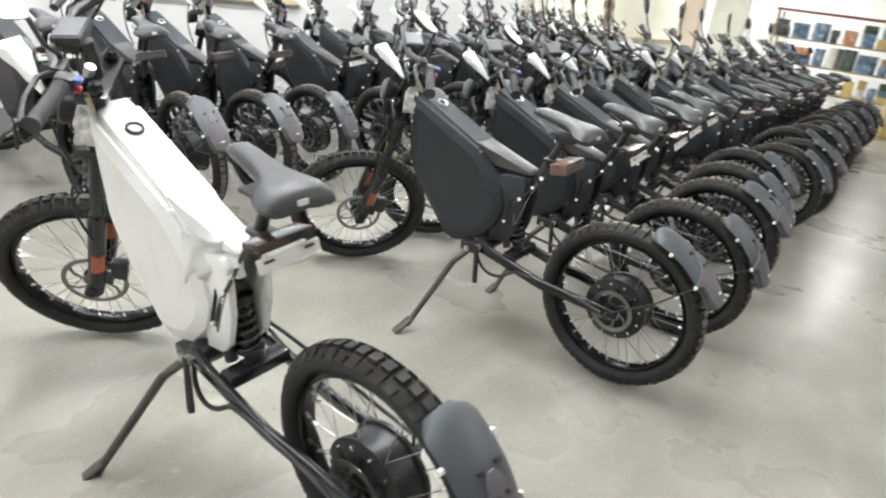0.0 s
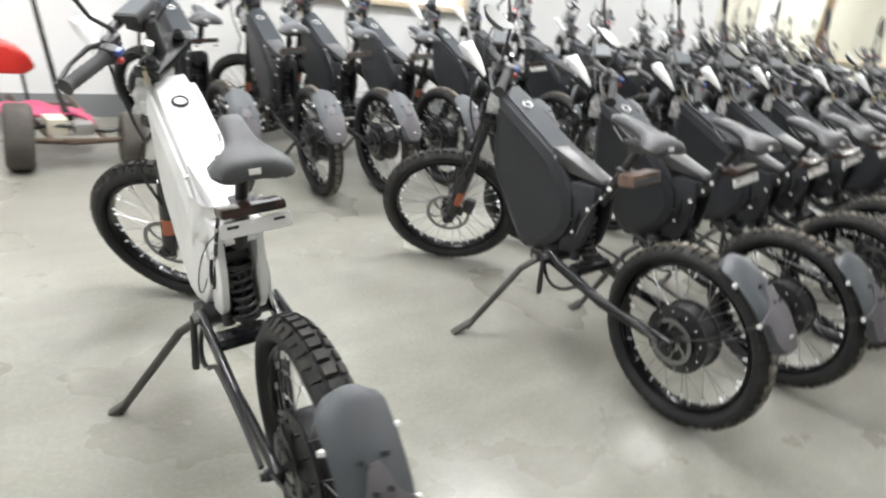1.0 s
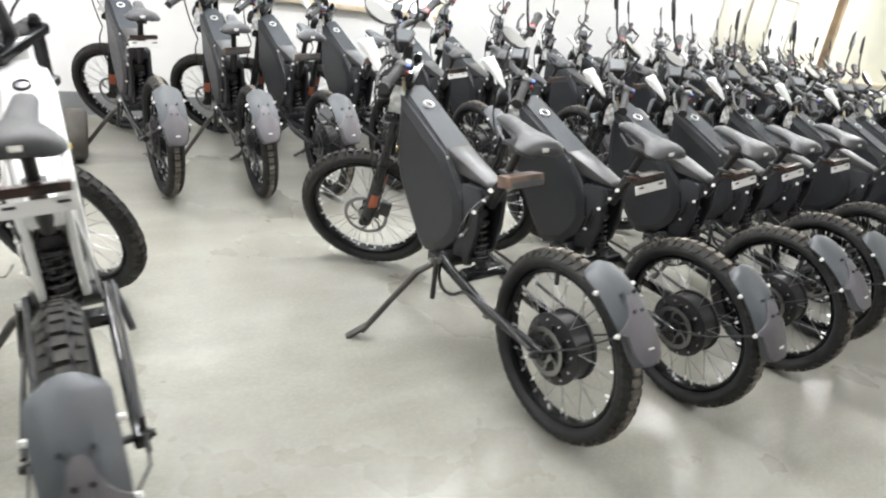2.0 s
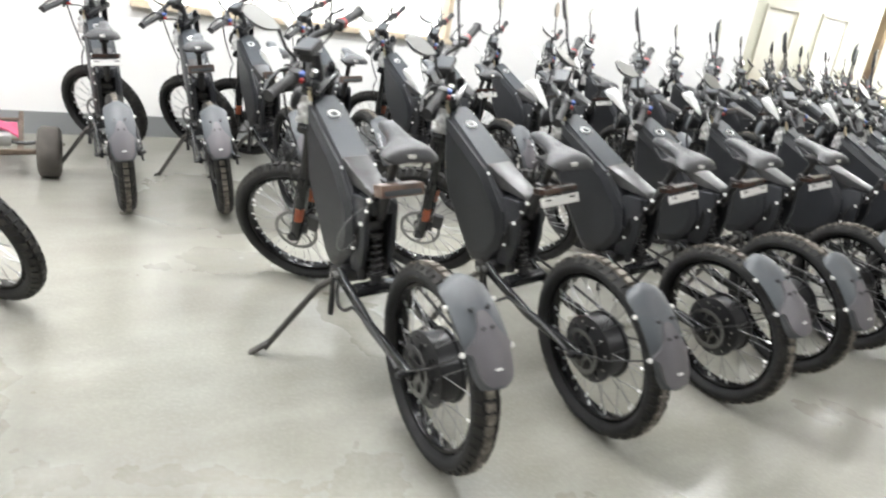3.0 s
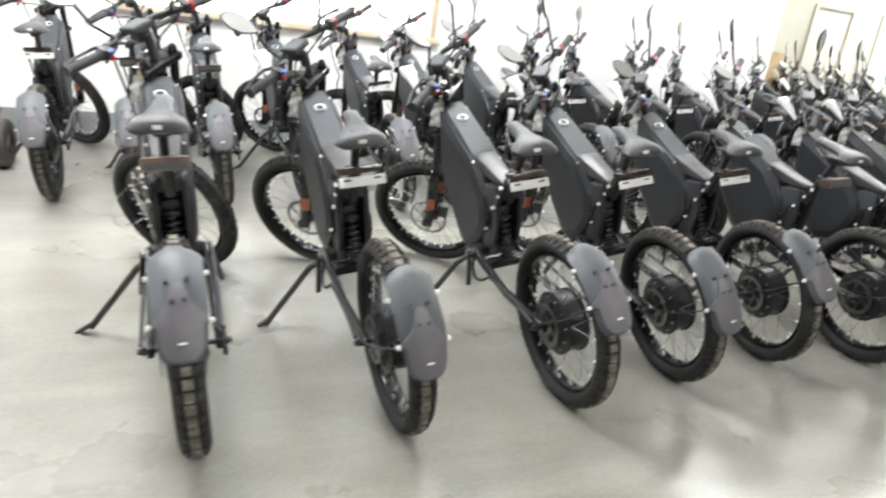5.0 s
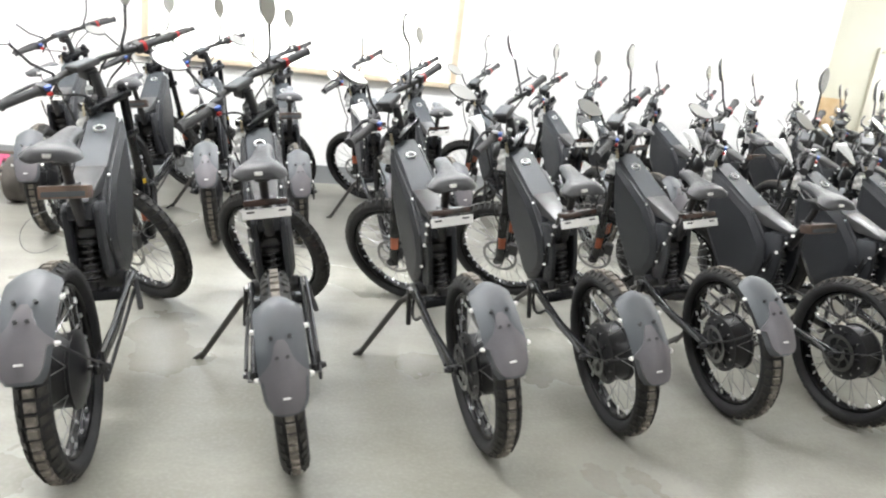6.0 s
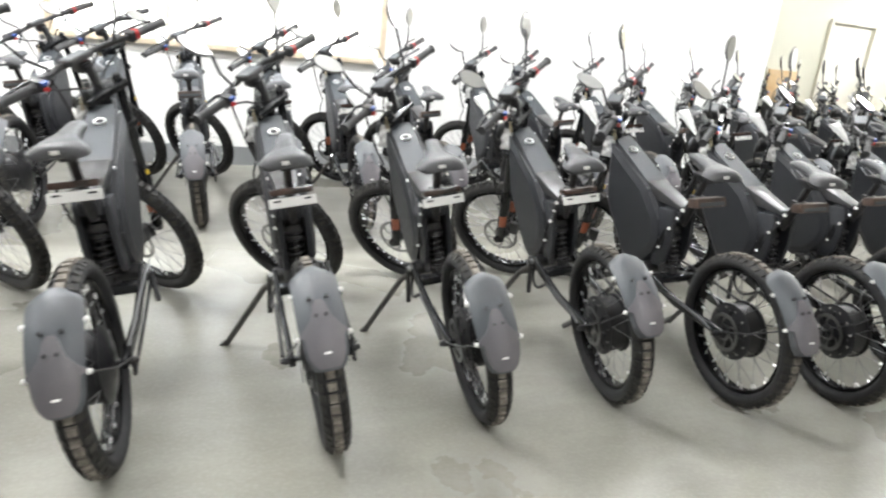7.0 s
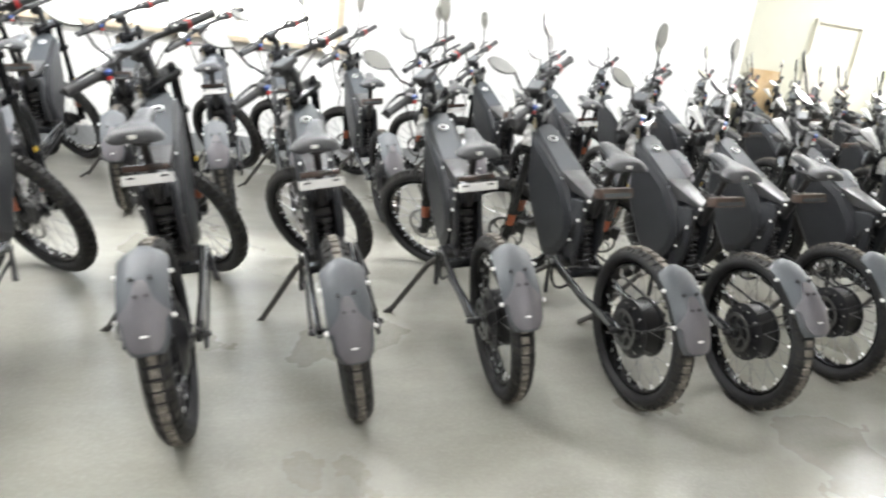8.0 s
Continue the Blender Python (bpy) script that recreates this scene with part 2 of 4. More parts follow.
def box(sx, sy, sz, at=(0, 0, 0), bevel=0.0, turn=None, bm=None):
    own = bmesh.new()
    bmesh.ops.create_cube(own, size=1.0)
    bmesh.ops.scale(own, vec=(sx, sy, sz), verts=own.verts)
    if bevel:
        bmesh.ops.bevel(own, geom=own.edges[:], offset=bevel, segments=2, affect="EDGES", profile=0.6)
    if turn is not None:
        bmesh.ops.transform(own, matrix=turn, verts=own.verts)
    bmesh.ops.translate(own, vec=at, verts=own.verts)
    return join(bm, own)


def join(bm, own):
    """Adds own to bm (or returns own when bm is None)."""
    if bm is None:
        return own
    tmp = bpy.data.meshes.new("tmp")
    own.to_mesh(tmp)
    own.free()
    bm.from_mesh(tmp)
    bpy.data.meshes.remove(tmp)
    return bm


def tube(points, radius, sides=8, bm=None, closed=False):
    """A tube along points; radius a number or one per point."""
    bm = bm or bmesh.new()
    pts = [Vector(p) for p in points]
    n = len(pts)
    rings = []
    ref = None
    for i, p in enumerate(pts):
        a = pts[(i - 1) % n] if (closed or i) else p
        b = pts[(i + 1) % n] if (closed or i < n - 1) else p
        d = (b - a).normalized()
        if ref is None:
            ref = d.orthogonal().normalized()
        ref = (ref - d * ref.dot(d)).normalized()
        side = d.cross(ref)
        r = radius[i] if isinstance(radius, (list, tuple)) else radius
        rings.append([bm.verts.new(p + r * (math.cos(k) * ref + math.sin(k) * side))
                      for k in (2 * math.pi * j / sides for j in range(sides))])
    for i in range(n if closed else n - 1):
        a, b = rings[i], rings[(i + 1) % n]
        for j in range(sides):
            bm.faces.new((a[j], a[(j + 1) % sides], b[(j + 1) % sides], b[j]))
    if not closed:
        bm.faces.new(rings[0][::-1])
        bm.faces.new(rings[-1])
    return bm


def lathe(profile, segs=40, centre=(0, 0, 0), bm=None, closed=True):
    """Turns (radius, y) points about the y axis."""
    bm = bm or bmesh.new()
    c = Vector(centre)
    rings = []
    for i in range(segs):
        k = 2 * math.pi * i / segs
        rings.append([bm.verts.new(c + Vector((r * math.cos(k), y, r * math.sin(k)))) for r, y in profile])
    m = len(profile)
    for i in range(segs):
        a, b = rings[i], rings[(i + 1) % segs]
        for j in range(m if closed else m - 1):
            bm.faces.new((a[j], a[(j + 1) % m], b[(j + 1) % m], b[j]))
    return bm


def prism(outline, y0, y1, bevel=0.0, segments=2, bm=None):
    """An (x, z) outline pulled from y0 to y1."""
    own = bmesh.new()
    a = [own.verts.new((x, y0, z)) for x, z in outline]
    b = [own.verts.new((x, y1, z)) for x, z in outline]
    n = len(outline)
    own.faces.new(a)
    own.faces.new(b[::-1])
    for i in range(n):
        own.faces.new((a[i], b[i], b[(i + 1) % n], a[(i + 1) % n]))
    bmesh.ops.recalc_face_normals(own, faces=own.faces)
    if bevel:
        bmesh.ops.bevel(own, geom=own.edges[:], offset=bevel, segments=segments, affect="EDGES", profile=0.5)
    return join(bm, own)


def moved(bm, m):
    bmesh.ops.transform(bm, matrix=m, verts=bm.verts)
    return bm


def bezier(p0, p1, p2, p3, n=12):
    p0, p1, p2, p3 = (Vector(p) for p in (p0, p1, p2, p3))
    return [(1 - t) ** 3 * p0 + 3 * (1 - t) ** 2 * t * p1 + 3 * (1 - t) * t * t * p2 + t ** 3 * p3 for t in (i / (n - 1) for i in range(n))]


def empty(name, m=None):
    ob = new(name)
    ob.empty_display_size = 0.1
    if m is not None:
        ob.matrix_basis = m
    return ob


# ---- the hall ----
BACK_Y, FAR_Y, EDGE_X = 4.84, 6.5, 9.1
LEFT_X, RIGHT_X, NEAR_Y, TOP = -5.0, 24.0, -7.5, 4.2


def slab(name, x0, x1, y0, y1, z0, z1, mat, label, category, kind="structure", bevel=0.0):
    return tagged(part(name, box(x1 - x0, y1 - y0, z1 - z0, ((x0 + x1) / 2, (y0 + y1) / 2, (z0 + z1) / 2), bevel), mat), label, category, "", kind)


slab("floor", LEFT_X - 0.2, RIGHT_X + 0.2, NEAR_Y - 0.2, FAR_Y + 0.2, -0.2, 0, FLOOR, "smooth grey-green polished concrete floor with faint stains", "floor")
slab("ceiling", LEFT_X - 0.2, RIGHT_X + 0.2, NEAR_Y - 0.2, FAR_Y + 0.2, TOP, TOP + 0.2, CEIL, "plain white painted ceiling", "ceiling")


def wall_along_x(name, x0, x1, y0, y1, holes, mat, label):
    """A wall with real openings (x0, x1, z0, z1), built of the pieces round them, as one mesh."""
    bm = bmesh.new()
    xs = sorted({x0, x1, *(h[0] for h in holes), *(h[1] for h in holes)})
    for a, b in zip(xs, xs[1:]):
        mid = (a + b) / 2
        cut = sorted((h[2], h[3]) for h in holes if h[0] < mid < h[1])
        z = 0.0
        for lo, hi in cut + [(TOP, TOP)]:
            if lo > z + 1e-4:
                box(b - a, y1 - y0, lo - z, (mid, (y0 + y1) / 2, (lo + z) / 2), 0, None, bm)
            z = hi
    return tagged(part(name, bm, mat), label, "wall", "", "structure")


WINDOW = (2.15, 4.8, 0.98, 2.5)
wall_along_x("wall_north", LEFT_X, EDGE_X, BACK_Y, BACK_Y + 0.2, [WINDOW], WALL, "white painted plaster wall with one long window")
slab("baseboard", LEFT_X, EDGE_X, BACK_Y - 0.012, BACK_Y, 0, 0.16, SKIRT, "blue-grey painted skirting band along the white wall", "baseboard")
slab("wall_return", EDGE_X - 0.2, EDGE_X, BACK_Y + 0.2, FAR_Y, 0, TOP, BEIGE, "cream painted return wall", "wall")
DOOR = (11.6, 12.5, 0.0, 2.05)
OPENING = (13.15, 13.98, 0.0, 2.08)
wall_along_x("wall_far", EDGE_X, RIGHT_X, FAR_Y, FAR_Y + 0.2, [DOOR, OPENING], BEIGE, "cream painted far wall with two doors")
wall_along_x("wall_south", LEFT_X, RIGHT_X, NEAR_Y - 0.2, NEAR_Y, [], WALL, "plain white painted wall")
# the west wall is unseen; its grey darkens the sheen on the cases
slab("wall_west", LEFT_X - 0.2, LEFT_X, NEAR_Y, BACK_Y + 0.2, 0, TOP, DIMWALL, "plain unseen closing wall, grey to dim reflections", "wall")
slab("wall_east", RIGHT_X, RIGHT_X + 0.2, NEAR_Y, FAR_Y, 0, TOP, WALL, "plain white painted wall", "wall")


def window(name, x0, x1, z0, z1, y, bays, mat, label):
    """A framed window: sill, jambs, mullions and panes."""
    w = empty(name, Matrix.Translation(((x0 + x1) / 2, y, z0)))
    tagged(w, label, "window", "", "structure")
    wd, h = x1 - x0, z1 - z0
    part("window_sill", box(wd + 0.1, 0.14, 0.05, (0, 0.0, 0.0), 0.008), mat, w, "pale wooden sill", 30)
    part("window_head", box(wd, 0.1, 0.06, (0, 0.06, h - 0.03), 0.006), WALL, w, "", 30)
    for s_ in (-1, 1):
        part("window_jamb", box(0.05, 0.12, h - 0.05, (s_ * (wd / 2 - 0.022), -0.005, h / 2 - 0.002), 0.006), mat, w, "pale wooden jamb", 30)
    step = wd / bays
    for i in range(bays + 1):
        part("mullion", box(0.045, 0.09, h - 0.09, (-wd / 2 + 0.0225 + (wd - 0.045) * i / bays, 0.06, (h - 0.06) / 2), 0.006), WALL, w, "white mullion", 30)
    for i in range(bays):
        pane = part("pane", box(step - 0.06, 0.006, h - 0.09, (-wd / 2 + step * (i + 0.5), 0.07, (h - 0.06) / 2)), GLASS, w)
        pane.visible_shadow = False
    return w


window("window_1", *WINDOW, BACK_Y + 0.02, 3, WOOD, "long window with a pale wooden frame and sill")


def door(name, x0, x1, h, y, leaf, label):
    d = empty(name, Matrix.Translation(((x0 + x1) / 2, y, 0)))
    tagged(d, label, "door", "", "structure")
    w = x1 - x0
    part("door_leaf", box(w - 0.1, 0.045, h - 0.06, (0, 0.03, (h - 0.06) / 2 + 0.005), 0.003), leaf, d, "", 30)
    for s_ in (-1, 1):
        part("door_jamb", box(0.05, 0.14, h, (s_ * (w / 2 - 0.025), 0.03, h / 2), 0.004), FRAMEGREY, d, "grey frame", 30)
    part("door_head", box(w - 0.1, 0.14, 0.05, (0, 0.03, h - 0.025), 0.004), FRAMEGREY, d, "grey frame", 30)
    part("door_handle", tube([(w / 2 - 0.1, 0.0, 1.0), (w / 2 - 0.1, -0.05, 1.0), (w / 2 - 0.21, -0.05, 1.0)], 0.009, 8), ALLOY, d, "steel lever handle", 40)
    return d


door("door_1", *DOOR[:2], DOOR[3], FAR_Y, DOORPAINT, "closed cream flush door in a thin grey frame")
door("door_2", *OPENING[:2], OPENING[3], FAR_Y, WALL, "closed white flush door in a thin grey frame")
slab("steel_post", 11.18, 11.28, 4.35, 4.45, 0, TOP, BROWN, "brown painted square steel post from floor to ceiling", "post", "thing", 0.01)

# ---- unseen light fittings added below the ceiling ----
# made-up tubes; their uplights brighten the ceiling that the mirrors reflect
def batten(x, y):
    z = TOP - 0.55
    b = empty("tube_light", Matrix.Translation((x, y, z)))
    tagged(b, "unseen white tube batten added to light the hall", "light", "ceiling tube lights", "thing")
    part("housing", box(1.5, 0.1, 0.05, (0, 0, -0.03), 0.008), CEIL, b, "", 30)
    part("tube", moved(tube([(-0.72, 0, 0), (0.72, 0, 0)], 0.018, 12), Matrix.Translation((0, 0, -0.08))), GLOW, b, "glowing white tube of an added batten", 40)
    for sx in (-0.5, 0.5):
        part("hanger", tube([(sx, 0, -0.01), (sx, 0, 0.55)], 0.004, 6), STEEL_BLACK, b, "thin hanging rod", 40)
    area_lamp("tube_glow", pose(x, y, z - 0.11), 1.4, 0.12, TUBE_POWER, (0.975, 0.985, 1.0))
    area_lamp("tube_uplight", pose(x, y, z + 0.01, 180, 0, 0), 1.4, 0.16, UPLIGHT_POWER, (0.975, 0.985, 1.0))


for bx in (-2.5, 1.0, 4.5, 8.0, 11.5, 15.0, 18.5):
    batten(bx, 3.1)
for bx, by in ((-2.5, 0.2), (1.9, 1.5), (4.2, -3.0), (16.0, 0.2), (13.6, 4.4), (15.2, 5.6), (21.8, 2.8), (21.8, 5.2)):
    batten(bx, by)

# daylight in the window openings
area_lamp("window_daylight", pose(3.48, BACK_Y + 0.3, 1.75, -90, 0, 0), 3.1, 1.8, WINDOW_POWER, (0.95, 0.98, 1.0))

tagged(part("ledge", box(RIGHT_X - EDGE_X - 0.4, 0.14, 0.06, ((RIGHT_X + EDGE_X) / 2, FAR_Y - 0.07, 0.78), 0.006), WOOD), "pale wooden ledge along the cream wall", "ledge", "", "structure")

slab("column", 18.0, 18.4, 4.82, 5.28, 0, TOP, TANPAINT, "tan painted square column from floor to ceiling", "column", "thing", 0.012)
slab("column", 18.0, 18.4, 3.79, 4.53, 0, TOP, SAGE, "grey-green painted square column from floor to ceiling", "column", "thing", 0.012)


# ---- the electric motorbike ----
R_TYRE = 0.315
FRONT_AXLE = Vector((1.31, 0, 0.301))
STEER = 50.0
RAKE = 23.0
# the steering frame: x ahead, y left, z up along the fork, turned to the left
STEERING = Matrix.Translation(FRONT_AXLE) @ pose(0, 0, 0, 0, -RAKE, 0) @ pose(0, 0, 0, 0, 0, STEER)


def tread(r, width, rows, crown, shoulder):
    """Knobs round a tyre: a middle pair and a shoulder pair in turn."""
    for i in range(rows):
        k = 2 * math.pi * i / rows
        odd = i % 2
        knobs = ((0.0, 0.62),) + (((-0.66, 0.5), (0.66, 0.5)) if odd else ((-0.72, 0.36), (0.72, 0.36)))
        for c, half in knobs:
            bm = crown if abs(c) < 0.5 else shoulder
            y = c * width / 2
            skew = 0.25 * c
            lift = 0.004
            hw = half * width / 4
            ha = math.pi / rows * 0.76
            quad = []
            for s_, a_ in ((-1, -1), (1, -1), (1, 1), (-1, 1)):
                yy = y + s_ * hw
                rr = r - 0.004 - 0.03 * (2 * yy / width) ** 2
                quad.append((k + a_ * ha + skew * 0.08 * s_, yy, rr))
            low = [bm.verts.new(((q[2] - 0.016) * math.sin(q[0]), q[1], (q[2] - 0.016) * math.cos(q[0]))) for q in quad]
            high = [bm.verts.new(((q[2] + lift) * math.sin(k + (q[0] - k) * 0.86), y + (q[1] - y) * 0.86, (q[2] + lift) * math.cos(k + (q[0] - k) * 0.86))) for q in quad]
            bm.faces.new(high)
            for j in range(4):
                bm.faces.new((low[j], low[(j + 1) % 4], high[(j + 1) % 4], high[j]))


def wheel(name, bike, m, width, motor, dusty=True):
    """A spoked wheel about its own y axis: the rim with its tyre, knobs, spokes, hub and brake disc."""
    r = R_TYRE
    prof = [(0.252, -0.021), (0.245, -0.024), (0.238, -0.02), (0.234, -0.008), (0.234, 0.008), (0.238, 0.02), (0.245, 0.024), (0.252, 0.021), (0.243, 0.012), (0.243, -0.012)]
    rim = part(name, moved(lathe(prof, 48), m), RIM, bike, "black alloy rim with bright spoke nipples", 40)
    n = 12
    mid = (r + 0.25) / 2 - 0.006
    half = (r - 0.25) / 2 - 0.012
    ring = []
    for i in range(n):
        k = 2 * math.pi * i / n
        ring.append((mid + half * 1.3 * math.cos(k), width / 2 * 0.97 * math.sin(k)))
    part("tyre", moved(lathe(ring, 56), m), RUBBER, rim, "black rubber tyre", 60)
    crown, shoulder = bmesh.new(), bmesh.new()
    tread(r, width, 54, crown, shoulder)
    tagged(part("tread", moved(crown, m), TREAD_CROWN if motor and dusty else TREAD, rim, "dusty tan crown knobs" if motor and dusty else "knobbly crown blocks"), kind="stuff")
    tagged(part("shoulder_tread", moved(shoulder, m), TREAD, rim, "black shoulder knobs"), kind="stuff")
    hub_r = 0.112 if motor else 0.036
    flange = 0.036 if motor else 0.03
    bm = bmesh.new()
    nip = bmesh.new()
    count = 36
    for i in range(count):
        a = 2 * math.pi * i / count
        side = flange if i % 2 else -flange
        twist = (0.2 if motor else 0.55) * (1 if (i // 2) % 2 else -1)
        p0 = Vector((hub_r * 0.96 * math.cos(a + twist), side, hub_r * 0.96 * math.sin(a + twist)))
        p1 = Vector((0.236 * math.cos(a), side * 0.2, 0.236 * math.sin(a)))
        tube([p0, p1], 0.0013, 4, bm)
        tube([p1.lerp(p0, 0.14 if motor else 0.07), p1], 0.0042, 5, nip)
    tagged(part("spokes", moved(bm, m), SPOKE, rim, "thin steel spokes"), kind="stuff")
    tagged(part("nipple_ring", moved(nip, m), NICKEL, rim, "bright spoke nipples"), kind="stuff")
    if motor:
        prof = [(0.0, -0.062), (0.036, -0.062), (0.052, -0.054), (0.092, -0.049), (0.103, -0.042), (0.114, -0.04), (0.114, -0.031), (0.106, -0.028), (0.106, 0.028), (0.114, 0.031), (0.114, 0.04), (0.103, 0.042), (0.092, 0.049), (0.052, 0.053), (0.033, 0.06), (0.0, 0.06)]
        hub = lathe(prof, 40)
        part("hub_motor", moved(hub, m), MOTOR, rim, "black cast hub motor", 35)
        for i in range(8):
            a = 2 * math.pi * i / 8
            rib = box(0.04, 0.01, 0.012, (0, 0, 0), 0.002, pose(0, 0, 0, 0, -math.degrees(a), 0))
            part("motor_rib", moved(rib, m @ Matrix.Translation((0.07 * math.cos(a), 0.05, 0.07 * math.sin(a)))), MOTOR, rim, "", 30)
        bolts = bmesh.new()
        for i in range(12):
            a = 2 * math.pi * (i + 0.5) / 12
            tube([(0.098 * math.cos(a), 0.042, 0.098 * math.sin(a)), (0.098 * math.cos(a), 0.052, 0.098 * math.sin(a))], 0.0045, 6, bolts)
        tagged(part("hub_bolts", moved(bolts, m), CHROME, rim, "bright cover bolts"), kind="stuff")
        axle = tube([(0, -0.125, 0), (0, 0.125, 0)], 0.009, 8)
        tube([(0, 0.1, 0), (0, 0.116, 0)], 0.013, 6, axle)
        tube([(0, -0.116, 0), (0, -0.1, 0)], 0.013, 6, axle)
        part("axle", moved(axle, m), STEEL_BLACK, rim, "dark steel axle with nuts", 40)
    else:
        part("hub", moved(lathe([(0.0, -0.062), (0.02, -0.062), (0.022, -0.036), (0.038, -0.034), (0.038, -0.027), (0.024, -0.022), (0.024, 0.022), (0.038, 0.027), (0.038, 0.034), (0.022, 0.036), (0.02, 0.062), (0.0, 0.062)], 24), m), MOTOR, rim, "black front hub", 35)
    # slotted brake disc
    rd_ = 0.078 if motor else 0.1
    yd = 0.066 if motor else 0.05
    disc = bmesh.new()
    radii, count = (0.018, 0.034, (0.034 + rd_) / 2, rd_ - 0.015, rd_), 36
    sheet_v = []
    for k, r_ in enumerate(radii):
        turn_ = (0, 0, 0.22, 0.45, 0.45)[k]
        sheet_v.append([disc.verts.new((r_ * math.cos(2 * math.pi * i / count + turn_), yd, r_ * math.sin(2 * math.pi * i / count + turn_))) for i in range(count)])
    for k in range(4):
        for i in range(count):
            if k in (0, 3) or i % 6 == 0:
                disc.faces.new((sheet_v[k][i], sheet_v[k][(i + 1) % count], sheet_v[k + 1][(i + 1) % count], sheet_v[k + 1][i]))
    bmesh.ops.delete(disc, geom=[v for v in disc.verts if not v.link_faces], context="VERTS")
    thick = bmesh.ops.extrude_face_region(disc, geom=disc.faces[:])
    for v in [g for g in thick["geom"] if isinstance(g, bmesh.types.BMVert)]:
        v.co.y += 0.0025
    part("brake_disc", moved(disc, m), DISC, rim, "slotted steel brake disc", 30)
    return rim


def arc_band(r, z0, z1, a0, a1, centre):
    """A thin strip lying on part of an upright tube."""
    bm = bmesh.new()
    n = 8
    cols = []
    for i in range(n):
        a = radians(a0 + (a1 - a0) * i / (n - 1))
        cols.append([bm.verts.new((centre[0] + q * math.cos(a), centre[1] + q * math.sin(a), z)) for q, z in ((r, z0), (r, z1), (r - 0.004, z1), (r - 0.004, z0))])
    for a_, b_ in zip(cols, cols[1:]):
        for j in range(4):
            bm.faces.new((a_[j], a_[(j + 1) % 4], b_[(j + 1) % 4], b_[j]))
    bm.faces.new(cols[0])
    bm.faces.new(cols[-1][::-1])
    return bm


def saddle(bike):
    """A wide sprung saddle, broad behind and narrow at the nose."""
    rows = [(0.162, 0.056, 0.914, 0.026), (0.167, 0.075, 0.928, 0.042), (0.183, 0.085, 0.938, 0.052), (0.206, 0.084, 0.943, 0.055), (0.228, 0.069, 0.947, 0.053), (0.248, 0.048, 0.951, 0.05),
            (0.274, 0.036, 0.956, 0.05), (0.315, 0.031, 0.961, 0.046), (0.36, 0.029, 0.966, 0.043), (0.4, 0.0275, 0.968, 0.038), (0.426, 0.02, 0.961, 0.027), (0.435, 0.008, 0.95, 0.012)]
    bm = bmesh.new()
    rings = []
    n = 18
    for x, hw, top, h in rows:
        ring = []
        for i in range(n):
            k = 2 * math.pi * i / n
            c, s_ = math.cos(k), math.sin(k)
            yy = hw * math.copysign(abs(c) ** 0.82, c)
            # a dished top and a flat underside
            zz = top - h * 0.45 + (h * 0.45 if s_ > 0 else h * 0.55) * math.copysign(abs(s_) ** 0.8, s_)
            if s_ > 0:
                zz -= 0.013 * math.exp(-(yy / 0.014) ** 2) * (1 if x < 0.3 else 0.25)
                zz -= 0.2 * hw * abs(yy / max(hw, 0.01)) ** 3.2
            elif x < 0.25:
                zz += 0.012 * math.exp(-(yy / 0.03) ** 2)
            ring.append(bm.verts.new((x, yy, zz)))
        rings.append(ring)
    for a, b in zip(rings, rings[1:]):
        for j in range(n):
            bm.faces.new((a[j], a[(j + 1) % n], b[(j + 1) % n], b[j]))
    bm.faces.new(rings[0])
    bm.faces.new(rings[-1])
    # clamped a few degrees askew
    askew = Matrix.Translation((0.25, 0, 0)) @ pose(0, 0, 0, 0, 0, -6) @ Matrix.Translation((-0.25, 0, 0))
    askew = Matrix.Translation((0.02, 0, 0)) @ askew
    bm = moved(bm, askew)
    seat = part("seat", bm, SADDLE, bike, "grey-black padded vinyl saddle", 50)
    part("maker_badge", moved(box(0.005, 0.024, 0.013, (0.1645, 0, 0.912), 0.001), askew), PLATE, seat, "small white badge bar")
    under = box(0.16, 0.09, 0.012, (0.27, 0, 0.898), 0.004)
    part("seat_pan", under, PLASTIC, seat, "", 40)
    rails = bmesh.new()
    for s_ in (-1, 1):
        tube([(0.42, s_ * 0.012, 0.925), (0.37, s_ * 0.022, 0.896), (0.29, s_ * 0.022, 0.89), (0.21, s_ * 0.04, 0.91)], 0.0035, 6, rails)
    part("seat_rail", rails, SPOKE, seat, "steel seat rails", 40)
    return seat


# the left grip, inner and outer end, in the frame of the bars
BARS = STEERING @ Matrix.Translation((0.04, 0, 0))
LEFT_GRIP = [BARS.inverted() @ Vector(p) for p in ((0.81, 0.155, 1.045), (0.715, 0.272, 0.997))]
WINGED = ((0.42, 0.12), (0.46, 0.26), (0.52, 0.34), (0.58, 0.46), (0.64, 0.72), (0.68, 0.97), (0.705, 1.0), (0.73, 0.8), (0.8, 0.76), (0.88, 0.72), (0.94, 0.6), (0.975, 0.4))


